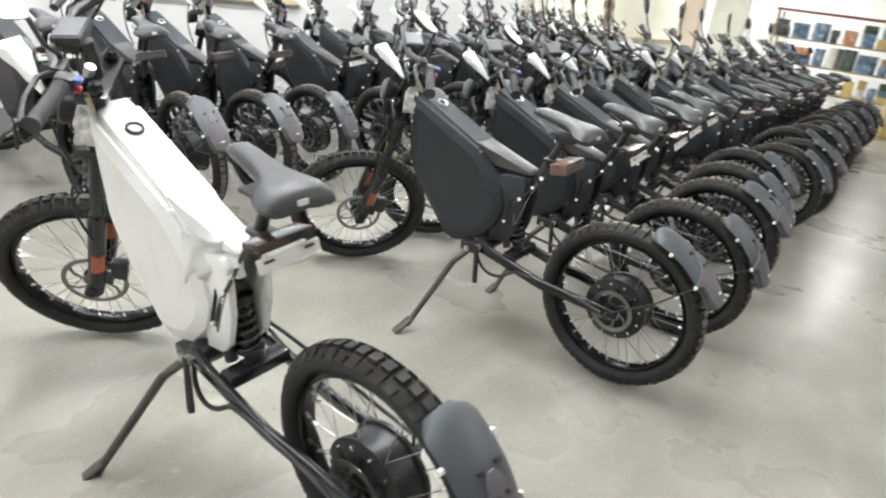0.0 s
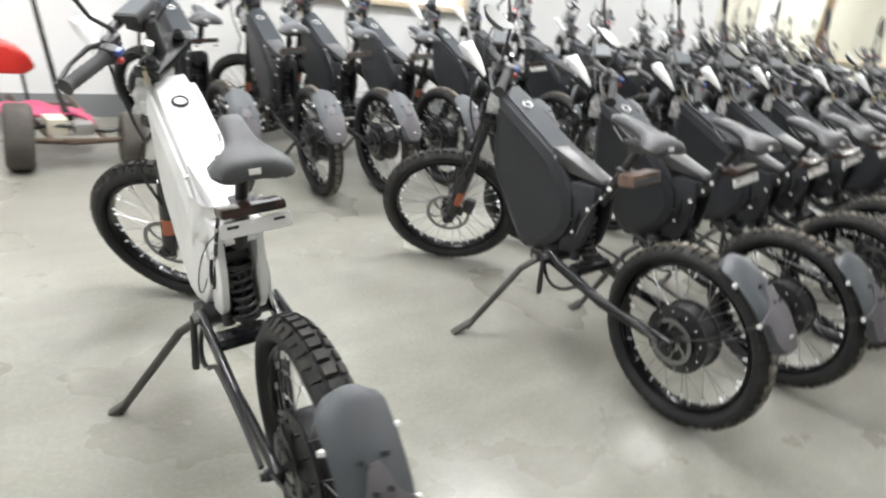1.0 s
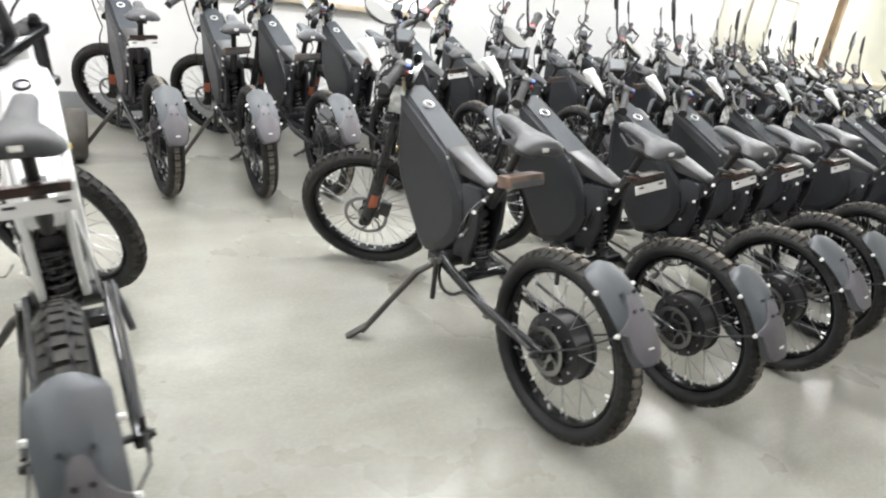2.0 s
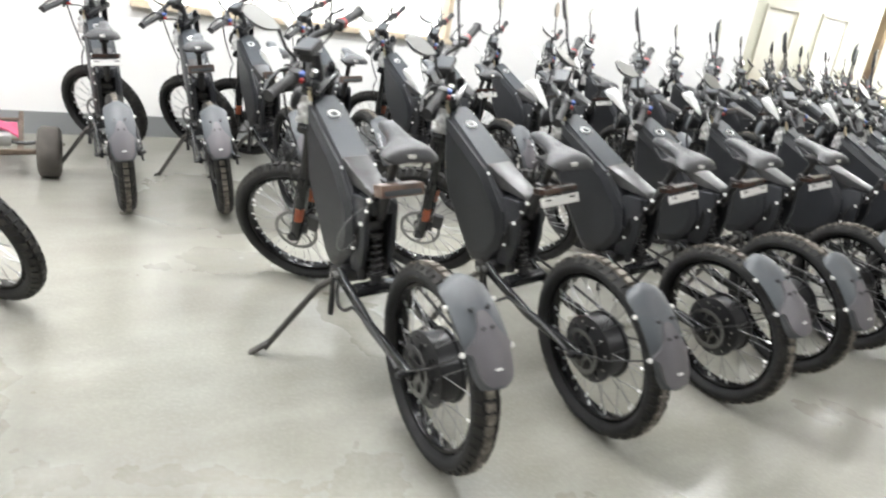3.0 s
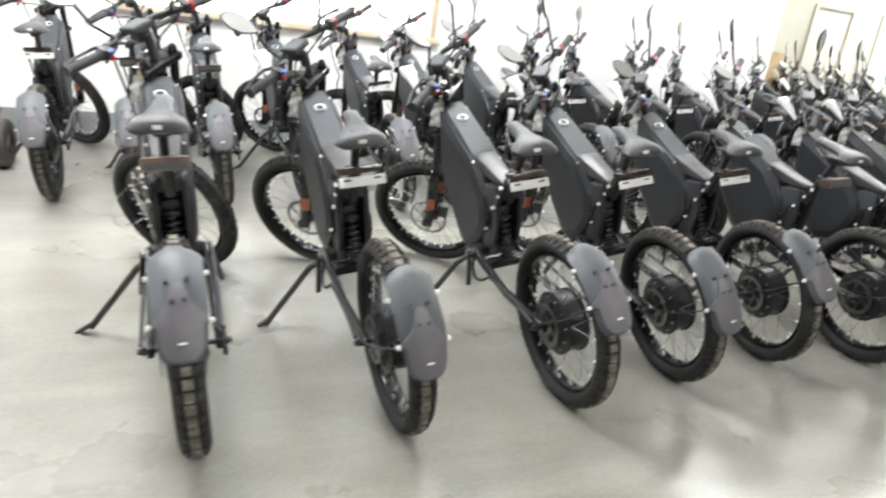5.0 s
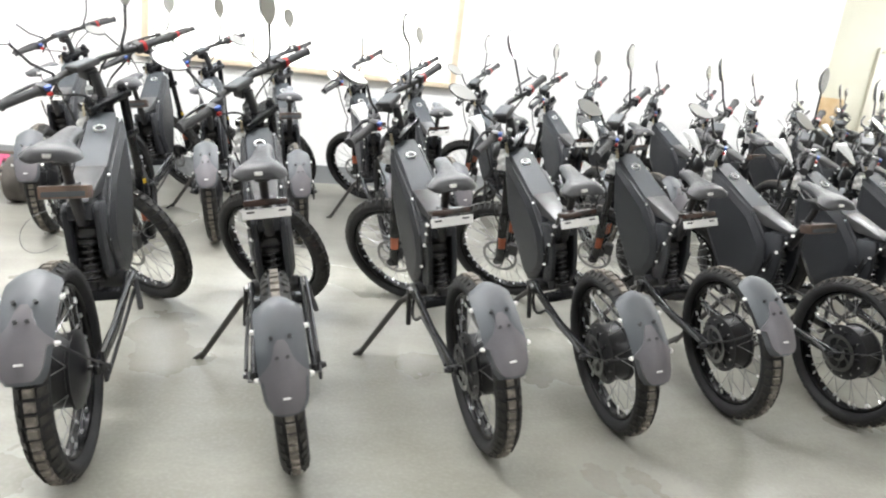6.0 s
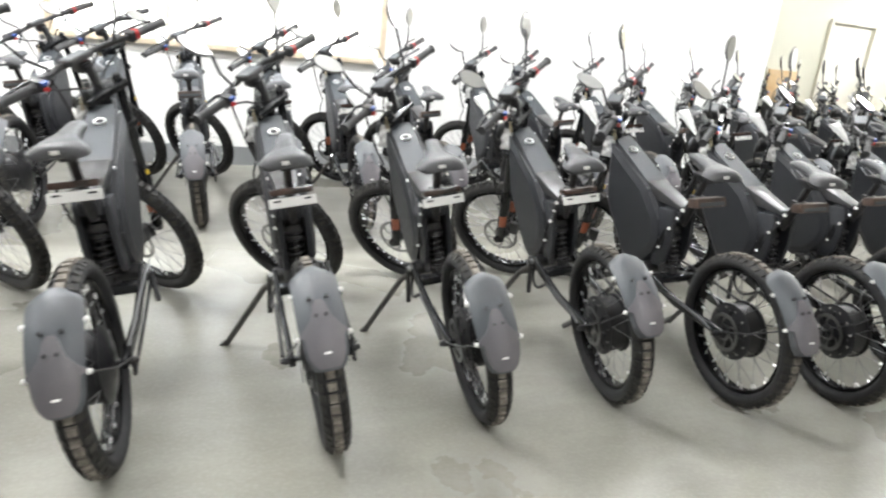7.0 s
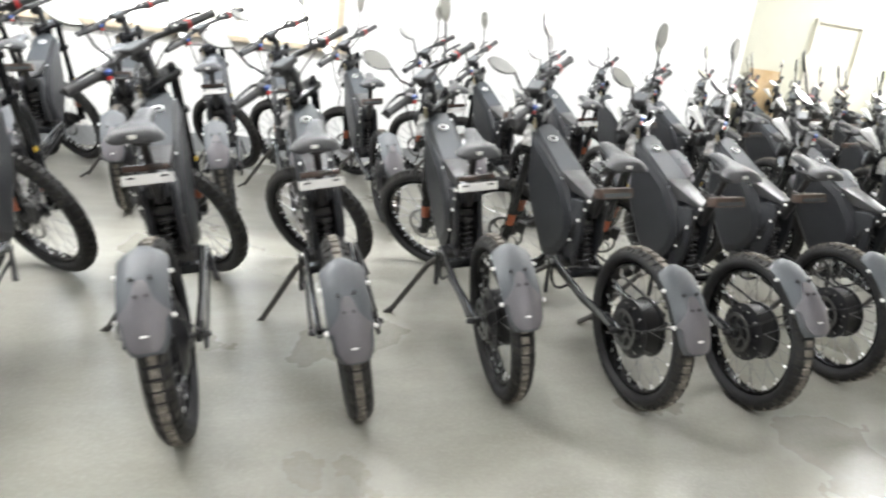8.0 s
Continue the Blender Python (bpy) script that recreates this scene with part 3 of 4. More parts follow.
def motorbike(name, case, plate, label, mirrors=True):
    """One bike, standing at the ground point of its rear wheel, heading along +x, its steering turned to the left."""
    bike = empty(name)
    tagged(bike, label, "motorbike", "parked electric motorbikes", "thing")
    top = TOPCOAT if case is CASE else case
    # battery case
    side = [(0.968, 0.932), (0.965, 0.66), (0.932, 0.58), (0.76, 0.36), (0.72, 0.345), (0.6, 0.385), (0.515, 0.475), (0.485, 0.55), (0.5, 0.645), (0.63, 0.785)]
    body = part("battery_case", prism(side, -0.058, 0.058, 0.016, 3), case, bike, "", 30)
    inner = [(0.938, 0.89), (0.935, 0.67), (0.906, 0.6), (0.75, 0.4), (0.72, 0.385), (0.61, 0.42), (0.545, 0.49), (0.52, 0.555), (0.535, 0.635), (0.645, 0.755)]
    for s_ in (-1, 1):
        # a pressed panel with sloping edges
        panel = bmesh.new()
        low = [panel.verts.new((x + (0.73 - x) * 0.035, s_ * 0.0585, z + (0.63 - z) * 0.035)) for x, z in side]
        mid_ = [panel.verts.new((x + (0.73 - x) * 0.05, s_ * 0.066, z + (0.63 - z) * 0.05)) for x, z in side]
        high = [panel.verts.new((x + (0.73 - x) * 0.06, s_ * 0.079, z + (0.63 - z) * 0.06)) for x, z in inner]
        for a_, b_ in ((low, mid_), (mid_, high)):
            for i in range(len(side)):
                k = (i + 1) % len(side)
                panel.faces.new((a_[i], a_[k], b_[k], b_[i]))
        panel.faces.new(high)
        panel.faces.new(low[::-1])
        part("side_panel", panel, case, body, "", 12)
    screws = bmesh.new()
    for x, z in ((0.95, 0.91), (0.948, 0.64), (0.735, 0.362), (0.605, 0.4), (0.503, 0.56), (0.625, 0.765)):
        for s_ in (-1, 1):
            tube([(x, s_ * 0.055, z), (x, s_ * 0.0635, z)], 0.007, 8, screws)
    tagged(part("case_screws", screws, NICKEL, body, "small bright screws"), kind="stuff")
    # cheek plates of the case, either side of the shock
    for s_ in (-1, 1):
        cheek = prism([(0.53, 0.7), (0.43, 0.712), (0.412, 0.69), (0.418, 0.56), (0.445, 0.462), (0.475, 0.425), (0.55, 0.41)], s_ * 0.038, s_ * 0.058, 0.006, 2)
        part("cheek_plate", cheek, case, body, "", 30)
    part("cheek_bridge", box(0.115, 0.076, 0.052, (0.462, 0, 0.684), 0.008), case, body, "", 30)
    # lid along the top, running on into the tail
    lid = bmesh.new()
    line = [(0.972, 0.942, 0.042), (0.92, 0.92, 0.048), (0.64, 0.792, 0.052)]
    for (x0, z0, w0), (x1, z1, w1) in zip(line, line[1:]):
        v = [lid.verts.new(p) for p in ((x0, -w0, z0), (x0, w0, z0), (x1, w1, z1), (x1, -w1, z1), (x0, -w0, z0 - 0.012), (x0, w0, z0 - 0.012), (x1, w1, z1 - 0.012), (x1, -w1, z1 - 0.012))]
        for q in ((0, 1, 2, 3), (4, 7, 6, 5), (0, 4, 5, 1), (1, 5, 6, 2), (2, 6, 7, 3), (3, 7, 4, 0)):
            lid.faces.new([v[i] for i in q])
    part("case_lid", lid, top, body, "" if case is not CASE else "matt dark grey top panel", 30)
    fin = [(0.645, 0.797), (0.42, 0.735), (0.405, 0.722), (0.42, 0.716), (0.56, 0.722), (0.63, 0.762)]
    tail = prism(fin, -0.05, 0.05, 0.005, 2)
    for v in tail.verts:
        v.co.y *= 1 - 0.35 * max(0.0, min(1.0, (0.62 - v.co.x) / 0.2))
    part("tail", tail, TAIL if case is CASE else case, bike, "" if case is not CASE else "brushed grey tail plate", 30)
    # cap on the lid
    cap_m = Matrix.Translation((0.862, 0, 0.8945)) @ pose(0, 0, 0, 0, -25, 0) @ pose(0, 0, 0, 90, 0, 0)
    cap = part("filler_cap", moved(lathe([(0.015, -0.004), (0.0225, -0.004), (0.0225, 0.005), (0.0195, 0.007), (0.015, 0.005)], 28), cap_m), NICKEL if case is CASE else STEEL_BLACK, body, "bright ringed lock cap" if case is CASE else "black ringed lock cap", 40)
    part("cap_centre", moved(lathe([(0.0, -0.003), (0.015, -0.003), (0.015, 0.003), (0.0, 0.004)], 20), cap_m), PLASTIC if case is CASE else SPOKE, cap, "black cap centre" if case is CASE else "grey steel cap centre", 40)
    # head tube
    axis = Vector((-math.sin(radians(RAKE)), 0, math.cos(radians(RAKE))))
    h0 = FRONT_AXLE + axis * 0.60
    h1 = FRONT_AXLE + axis * 0.735
    head = tube([h0, h1], 0.027, 16)
    tube([h0 - axis * 0.012, h0 + axis * 0.01], 0.033, 16, head)
    tube([h1 - axis * 0.01, h1 + axis * 0.012], 0.033, 16, head)
    tube([h0.lerp(h1, 0.5), (0.94, 0, 0.87)], 0.024, 10, head)
    part("head_tube", head, case if case is not CASE else GLOSS, bike, "", 40)

    # swinging arm, shock and stand
    for s_ in (-1, 1):
        arm = prism([(0.585, 0.402), (0.55, 0.362), (0.28, 0.306), (0.02, 0.3), (-0.03, 0.302), (-0.03, 0.334), (0.03, 0.338), (0.27, 0.343), (0.5, 0.395), (0.55, 0.42)], s_ * 0.08, s_ * 0.101, 0.007, 3)
        arm_ob = part("swingarm", arm, GLOSS, bike, "gloss black swinging arm", 30)
        bolt = tube([(0.558, s_ * 0.1, 0.39), (0.558, s_ * 0.114, 0.39)], 0.013, 6)
        part("pivot_bolt", bolt, ALLOY, arm_ob, "", 40)
        part("arm_bolt", tube([(0.0, s_ * 0.1, 0.316), (0.0, s_ * 0.109, 0.316)], 0.008, 6), STEEL_BLACK, arm_ob, "", 40)
    bridge = box(0.05, 0.17, 0.036, (0.435, 0, 0.378), 0.008)
    part("arm_bridge", bridge, GLOSS, bike, "", 30)
    pivot = tube([(0.565, -0.085, 0.385), (0.565, 0.085, 0.385)], 0.034, 14)
    part("bottom_bracket", pivot, STEEL_BLACK, bike, "", 40)
    s_top, s_low = Vector((0.48, 0, 0.592)), Vector((0.446, 0, 0.388))
    damper = tube([s_low, s_low.lerp(s_top, 0.45)], 0.02, 14)
    tube([s_low.lerp(s_top, 0.45), s_top], 0.009, 10, damper)
    tube([s_low.lerp(s_top, 0.16), s_low.lerp(s_top, 0.2)], 0.036, 16, damper)
    tube([s_low.lerp(s_top, 0.84), s_low.lerp(s_top, 0.9)], 0.034, 16, damper)
    tube([s_low + Vector((0, -0.03, 0)), s_low + Vector((0, 0.03, 0))], 0.015, 10, damper)
    tube([s_top + Vector((0, -0.03, 0)), s_top + Vector((0, 0.03, 0))], 0.015, 10, damper)
    shock = part("shock_absorber", damper, STEEL_BLACK, bike, "black damper", 40)
    part("shock_bracket", box(0.07, 0.052, 0.034, (0.5, 0, 0.596), 0.006), STEEL_BLACK, shock, "", 30)
    u = (s_top - s_low).normalized()
    e1 = Vector((0, 1, 0))
    e2 = u.cross(e1)
    helix = []
    turns, steps = 5.5, 92
    for i in range(steps):
        f_ = i / (steps - 1)
        k = 2 * math.pi * turns * f_
        helix.append(s_low.lerp(s_top, 0.2 + 0.64 * f_) + 0.027 * (math.cos(k) * e1 + math.sin(k) * e2))
    part("spring", tube(helix, 0.0058, 7), SPRING, shock, "gloss black coil spring", 60)
    res = tube([(0.492, 0.042, 0.5), (0.47, 0.042, 0.4)], 0.016, 12)
    part("shock_reservoir", res, PLASTIC, shock, "", 40)

    stand = part("kickstand", tube([(0.62, 0.088, 0.345), (0.65, 0.138, 0.305), (0.717, 0.326, 0.062)], [0.013, 0.0125, 0.0115], 10), WORN, bike, "worn black steel kickstand", 40)
    part("stand_foot", moved(box(0.034, 0.09, 0.014, (0, 0, 0), 0.005), Matrix.Translation((0.727, 0.342, 0.062)) @ pose(0, 0, 0, -32, 0, -20)), WORN, stand, "flattened scuffed stand foot", 30)
    part("stand_bracket", box(0.07, 0.05, 0.04, (0.62, 0.068, 0.362), 0.006), STEEL_BLACK, stand, "", 30)
    part("stand_bolt", tube([(0.62, 0.09, 0.357), (0.62, 0.103, 0.357)], 0.012, 6), ALLOY, stand, "")
    for s_, tip in ((1, (0.545, 0.13, 0.245)), (-1, (0.47, -0.135, 0.3))):
        a_ = Vector((0.565, s_ * 0.112, 0.385))
        b_ = Vector(tip)
        part("foot_lever", tube([a_ + Vector((0, -s_ * 0.02, 0)), a_, a_.lerp(b_, 0.12), a_.lerp(b_, 0.9), b_], [0.015, 0.014, 0.0085, 0.0105, 0.009], 8), STEEL_BLACK, bike, "worn steel foot lever", 50)
    lead = bezier((0.6, 0.05, 0.4), (0.58, 0.12, 0.32), (0.48, 0.13, 0.26), (0.4, 0.11, 0.335), 10) + bezier((0.38, 0.108, 0.345), (0.3, 0.108, 0.352), (0.12, 0.112, 0.35), (0.02, 0.115, 0.322), 6)
    part("motor_cable", tube(lead, 0.0065, 6), CABLE, bike, "black motor cable hanging in a loop", 60)
    part("controller", box(0.09, 0.085, 0.05, (0.55, 0, 0.45), 0.008), PLASTIC, bike, "", 30)
    for y0_, y1_ in ((0.03, 0.05), (-0.03, -0.045), (0.012, 0.03)):
        part("cable", tube(bezier((0.5, y0_, 0.66), (0.43, y1_ * 1.6, 0.6), (0.5, y1_ * 1.5, 0.5), (0.56, y0_, 0.44), 9), 0.0045, 6), CABLE, bike, "", 50)
    part("chain", tube(bezier((0.56, -0.11, 0.41), (0.4, -0.11, 0.41), (0.2, -0.108, 0.38), (0.0, -0.105, 0.36), 6) + bezier((0.0, -0.105, 0.27), (0.2, -0.105, 0.29), (0.4, -0.11, 0.33), (0.56, -0.11, 0.35), 6), 0.006, 5), STEEL_BLACK, bike, "dull drive chain", 40)

    # seat, post, tail light and plate
    saddle(bike)
    post = tube([(0.31, 0, 0.9), (0.32, 0, 0.86), (0.424, 0, 0.652)], 0.0145, 12)
    tube([(0.366, 0, 0.766), (0.428, 0, 0.645)], 0.019, 12, post)
    part("seat_post", post, STEEL_BLACK, bike, "black seat post", 40)
    clamp = box(0.07, 0.05, 0.03, (0.305, 0, 0.882), 0.006)
    part("seat_clamp", clamp, PLASTIC, bike, "", 30)
    lamp = part("tail_light", moved(box(0.066, 0.14, 0.022 if plate else 0.04, (0, 0, 0), 0.007), Matrix.Translation((0.288, 0, 0.797 if plate else 0.785)) @ pose(0, 0, 0, 0, 12, 0)), LAMP_DARK if plate else CARD, bike, "dark smoked tail light housing" if plate else "brown tail light housing", 30)
    if not plate:
        part("light_lens", moved(box(0.004, 0.12, 0.016, (-0.033, 0, -0.006), 0.0015), Matrix.Translation((0.288, 0, 0.785)) @ pose(0, 0, 0, 0, 12, 0)), SCREEN, lamp, "dark grey lens strip", 30)
    part("light_arm", box(0.09, 0.05, 0.012, (0.33, 0, 0.792), 0.003), PLASTIC, lamp, "", 30)
    if plate:
        pl = box(0.006, 0.155, 0.032, (0, 0, 0), 0.0025)
        plate_ob = part("number_plate_strip", moved(pl, Matrix.Translation((0.255, 0, 0.768)) @ pose(0, 0, 0, 0, 18, 0)), PLATE, bike, "blank white slotted plate strip", 30)
        for s_ in (-0.05, 0.05):
            part("plate_slot", moved(box(0.002, 0.024, 0.006, (-0.0036, s_, 0.006)), Matrix.Translation((0.255, 0, 0.768)) @ pose(0, 0, 0, 0, 18, 0)), PLASTIC, plate_ob, "dark slot")
    strut = tube([(0.305, 0.062, 0.8), (0.4, 0.062, 0.66), (0.452, 0.054, 0.6), (0.484, 0.064, 0.51)], 0.005, 6)
    strut_ob = part("light_stay", strut, STEEL_BLACK, bike, "thin black stay with bright bolts", 40)
    # the bolts' glints are put into the colour: plain white instead of metal
    for x_, y_, z_, r_ in ((0.349, 0.062, 0.736, 0.0085), (0.381, 0.06, 0.689, 0.0062), (0.431, 0.058, 0.626, 0.0078), (0.481, 0.066, 0.519, 0.006)):
        p = Vector((x_, y_, z_))
        part("stay_bolt", tube([p + Vector((0, 0.002, 0)), p + Vector((-0.003, 0.01, 0.003))], r_, 6), PLATE, strut_ob, "bolt coloured white for its glint", 30)

    # rear wheel and fender
    wheel("rear_wheel", bike, Matrix.Translation((0, 0, R_TYRE)), 0.088, True, case is CASE)
    fd = bmesh.new()
    rows = []
    a0, a1, n, m_ = 106.0, 161.0, 17, 9
    for i in range(n):
        f_ = i / (n - 1)
        a = radians(a0 + (a1 - a0) * f_)
        hw = 0.067 * min(1.0, 0.55 + 0.45 * math.sqrt(min(1, f_ / 0.12))) * (1 - 0.2 * max(0, f_ - 0.62) / 0.38)
        if f_ > 0.92:
            hw *= 1 - 3.0 * (f_ - 0.92)
        rr = 0.349 + 0.012 * f_ - (0.006 if f_ < 0.04 else 0)
        ring = []
        for j in range(m_):
            v_ = -1 + 2 * j / (m_ - 1)
            r2 = rr - 0.026 * abs(v_) ** 2.4
            ring.append((r2 * math.cos(a), hw * v_, R_TYRE + r2 * math.sin(a)))
        rows.append(ring)
    outer = [[fd.verts.new(p) for p in ring] for ring in rows]
    inner_v = []
    for ring in rows:
        inner_v.append([fd.verts.new(((p[0]) * 0.988, p[1] * 0.985, R_TYRE + (p[2] - R_TYRE) * 0.988)) for p in ring])
    for i in range(n - 1):
        for j in range(m_ - 1):
            fd.faces.new((outer[i][j], outer[i][j + 1], outer[i + 1][j + 1], outer[i + 1][j]))
            fd.faces.new((inner_v[i][j], inner_v[i + 1][j], inner_v[i + 1][j + 1], inner_v[i][j + 1]))
    for j in range(m_ - 1):
        fd.faces.new((outer[0][j], inner_v[0][j], inner_v[0][j + 1], outer[0][j + 1]))
        fd.faces.new((outer[-1][j], outer[-1][j + 1], inner_v[-1][j + 1], inner_v[-1][j]))
    for i in range(n - 1):
        fd.faces.new((outer[i][0], outer[i + 1][0], inner_v[i + 1][0], inner_v[i][0]))
        fd.faces.new((outer[i][-1], inner_v[i][-1], inner_v[i + 1][-1], outer[i + 1][-1]))
    fender = part("rear_fender", fd, FENDER, bike, "matt grey plastic mudguard", 50)

    def on_fender(f_, v_, lift=0.0):
        a = radians(a0 + (a1 - a0) * f_)
        rr = 0.349 + 0.012 * f_ - 0.026 * abs(v_) ** 2.4 + lift
        return Vector((rr * math.cos(a), 0.067 * v_, R_TYRE + rr * math.sin(a)))
    # moulded overlay on the lower half
    ov = bmesh.new()
    grid = []
    for i in range(len(WINGED)):
        # narrow between the rivets, winged out to the edges, then a rounded tongue
        f_, hw = WINGED[i]
        grid.append([ov.verts.new(on_fender(f_, hw * (-1 + 2 * j / 6), 0.0075)) for j in range(7)])
    for a_, b_ in zip(grid, grid[1:]):
        for j in range(6):
            ov.faces.new((a_[j], a_[j + 1], b_[j + 1], b_[j]))
    ret = bmesh.ops.extrude_face_region(ov, geom=ov.faces[:])
    for v in [g for g in ret["geom"] if isinstance(g, bmesh.types.BMVert)]:
        d_ = (v.co - Vector((0, v.co.y, R_TYRE))).normalized()
        v.co -= d_ * 0.008
    part("fender_overlay", ov, FENDER_LOW, fender, "lighter mauve-grey winged lower flap", 40)
    badge = on_fender(0.86, 0.0, 0.009)
    part("fender_badge", moved(box(0.003, 0.02, 0.006, (0, 0, 0), 0.001), Matrix.Translation(badge) @ pose(0, 0, 0, 0, 40, 0)), PLATE, fender, "small pale badge bar")
    small = bmesh.new()
    for f_, v_ in ((0.4, 0.36), (0.4, -0.36), (0.56, 0.2), (0.56, -0.2)):
        p, q = on_fender(f_, v_, 0.002), on_fender(f_, v_, 0.0125)
        tube([p, q], 0.0055, 8, small)
    tagged(part("fender_rivets", small, PLASTIC, fender, "small black rivets", 40), kind="stuff")
    for f_ in (0.29, 0.71):
        for s_ in (-1, 1):
            p = on_fender(f_, s_ * 1.0, -0.004)
            q = p + Vector((0, s_ * 0.01, 0.002))
            # white colour stands for the highlight on each mudguard bolt
            part("fender_bolt", tube([p, q], [0.008, 0.006], 6), PLATE, fender, "domed bolt coloured white for its glint", 40)
            if f_ < 0.5:
                continue
            stay = tube([p, Vector((p.x * 0.55, s_ * 0.1, R_TYRE + (p.z - R_TYRE) * 0.5)), (-0.01, s_ * 0.106, R_TYRE + 0.015)], 0.003, 6)
            part("fender_stay", stay, PLASTIC, fender, "", 40)

    # fork, front wheel and bars, in the steering frame
    S = STEERING
    fork_len = 0.775
    for s_ in (-1, 1):
        upper = tube([(-0.012, s_ * 0.078, 0.3), (-0.012, s_ * 0.078, fork_len)], 0.0185, 14)
        tube([(-0.012, s_ * 0.078, fork_len), (-0.012, s_ * 0.078, fork_len + 0.014)], [0.019, 0.012], 14, upper)
        leg = part("fork_leg", moved(upper, S), GLOSS, bike, "gloss black fork tube", 40)
        low = tube([(-0.012, s_ * 0.078, -0.02), (-0.012, s_ * 0.078, 0.02), (-0.012, s_ * 0.078, 0.31), (-0.012, s_ * 0.078, 0.335)], [0.02, 0.025, 0.026, 0.022], 14)
        tube([(0, s_ * 0.056, 0), (0, s_ * 0.106, 0)], 0.02, 10, low)
        part("fork_slider", moved(low, S), GLOSS, leg, "black fork slider", 40)
        part("fork_decal", moved(arc_band(0.0268, 0.095, 0.17, 70, 160, (-0.012, s_ * 0.078)), S), ORANGE, leg, "orange decal strip", 40)
        if s_ < 0:
            part("fork_sticker", moved(box(0.005, 0.016, 0.024, (-0.0375, s_ * 0.078, 0.322), 0.002), S), YELLOW, leg, "yellow sticker", 40)
    clamps = bmesh.new()
    for z_ in (0.575, 0.748):
        box(0.075, 0.2, 0.03, (-0.004, 0, z_), 0.008, None, clamps)
    part("triple_clamp", moved(clamps, S), GLOSS, bike, "", 30)
    wheel("front_wheel", bike, S, 0.078, False)
    cal = box(0.05, 0.03, 0.075, (-0.075, 0.062, 0.085), 0.008)
    box(0.03, 0.02, 0.04, (-0.045, 0.075, 0.05), 0.005, None, cal)
    part("brake_caliper", moved(cal, S), PLASTIC, bike, "black brake caliper", 30)
    hz = 0.868
    SB = S @ Matrix.Translation((0.04, 0, 0))
    stem = box(0.05, 0.055, 0.04, (0.02, 0, hz - 0.03), 0.008)
    tube([(-0.04, 0, 0.74), (-0.01, 0, hz - 0.02)], 0.02, 12, stem)
    part("bar_stem", moved(stem, SB), STEEL_BLACK, bike, "", 30)
    GL0, GL1 = LEFT_GRIP
    bar = tube([(-0.035, -0.37, hz + 0.005), (-0.01, -0.2, hz + 0.005), (0.035, -0.1, hz - 0.005), (0.035, 0.1, hz - 0.005), GL0, GL0.lerp(GL1, 0.97)], 0.0125, 10)
    bars = part("handlebar", moved(bar, SB), STEEL_BLACK, bike, "black steel handlebar", 40)
    for s_ in (-1, 1):
        d0, d1 = Vector((-0.018, s_ * 0.255, hz + 0.005)), Vector((-0.036, s_ * 0.385, hz + 0.005))
        shift = Vector((0, 0, 0))
        if s_ > 0:
            d0, d1 = GL0.lerp(GL1, 0.12), GL1
            shift = GL0 - Vector((-0.012, 0.228, hz + 0.004))
        pts, rr_ = [], []
        for i in range(15):
            pts.append(d0.lerp(d1, i / 14))
            rr_.append(0.0175 if i % 2 else 0.0158)
        rr_[0] = rr_[-1] = 0.021
        part("grip", moved(tube(pts, rr_, 12), SB), GRIP, bars, "ribbed grey rubber grip", 50)
        pod = moved(box(0.04, 0.034, 0.042, (-0.012, s_ * 0.228, hz + 0.004), 0.008), Matrix.Translation(shift))
        pod_ob = part("switch_pod", moved(pod, SB), PLASTIC, bars, "", 30)
        if s_ > 0:
            part("switch_button", moved(box(0.02, 0.024, 0.014, (-0.034, 0.226, hz + 0.016), 0.003), SB @ Matrix.Translation(shift)), BLUE, pod_ob, "blue switch", 30)
            part("horn_button", moved(box(0.016, 0.018, 0.012, (-0.036, 0.226, hz - 0.008), 0.003), SB @ Matrix.Translation(shift)), RED, pod_ob, "red button", 30)
        else:
            part("throttle_button", moved(tube([(-0.016, -0.238, hz + 0.004), (-0.0172, -0.252, hz + 0.004)], 0.0225, 12), SB), RED, pod_ob, "red throttle collar", 30)
        lever_at = SB @ Matrix.Translation(shift)
        lev = tube([(0.012, s_ * 0.19, hz + 0.004), (0.045, s_ * 0.225, hz), (0.048, s_ * 0.3, hz - 0.004), (0.03, s_ * 0.385, hz - 0.006)], [0.009, 0.007, 0.0055, 0.0065], 8)
        part("brake_lever", moved(lev, lever_at), PLASTIC, bars, "black brake lever", 40)
        cyl = box(0.03, 0.05, 0.024, (0.014, s_ * 0.175, hz + 0.004), 0.006)
        part("lever_clamp", moved(cyl, lever_at), PLASTIC, bars, "", 30)
        if mirrors:
            back_turn = S.to_3x3().inverted()
            long = (back_turn @ Vector((0.1, 0.87, 0.48)) if s_ > 0 else Vector((0.29, -0.35, 0.89))).normalized()
            mid = Vector((0.065, 0.29, hz + 0.2) if s_ > 0 else (0.065, -0.27, hz + 0.2))
            root = Vector((0.0, s_ * 0.155, hz + 0.008))
            low = mid - long * 0.052
            mirror = part("mirror_stem", moved(tube([root, root + Vector((0, s_ * 0.004, 0.025)), root.lerp(low, 0.5) + Vector((0, s_ * 0.01, 0)), low], [0.008, 0.0062, 0.0056, 0.0056], 6), SB), PLASTIC, bars, "thin black mirror stem", 50)
            shell = bmesh.new()
            glass = bmesh.new()
            n = 20
            ring0, ring1, rg = [], [], []
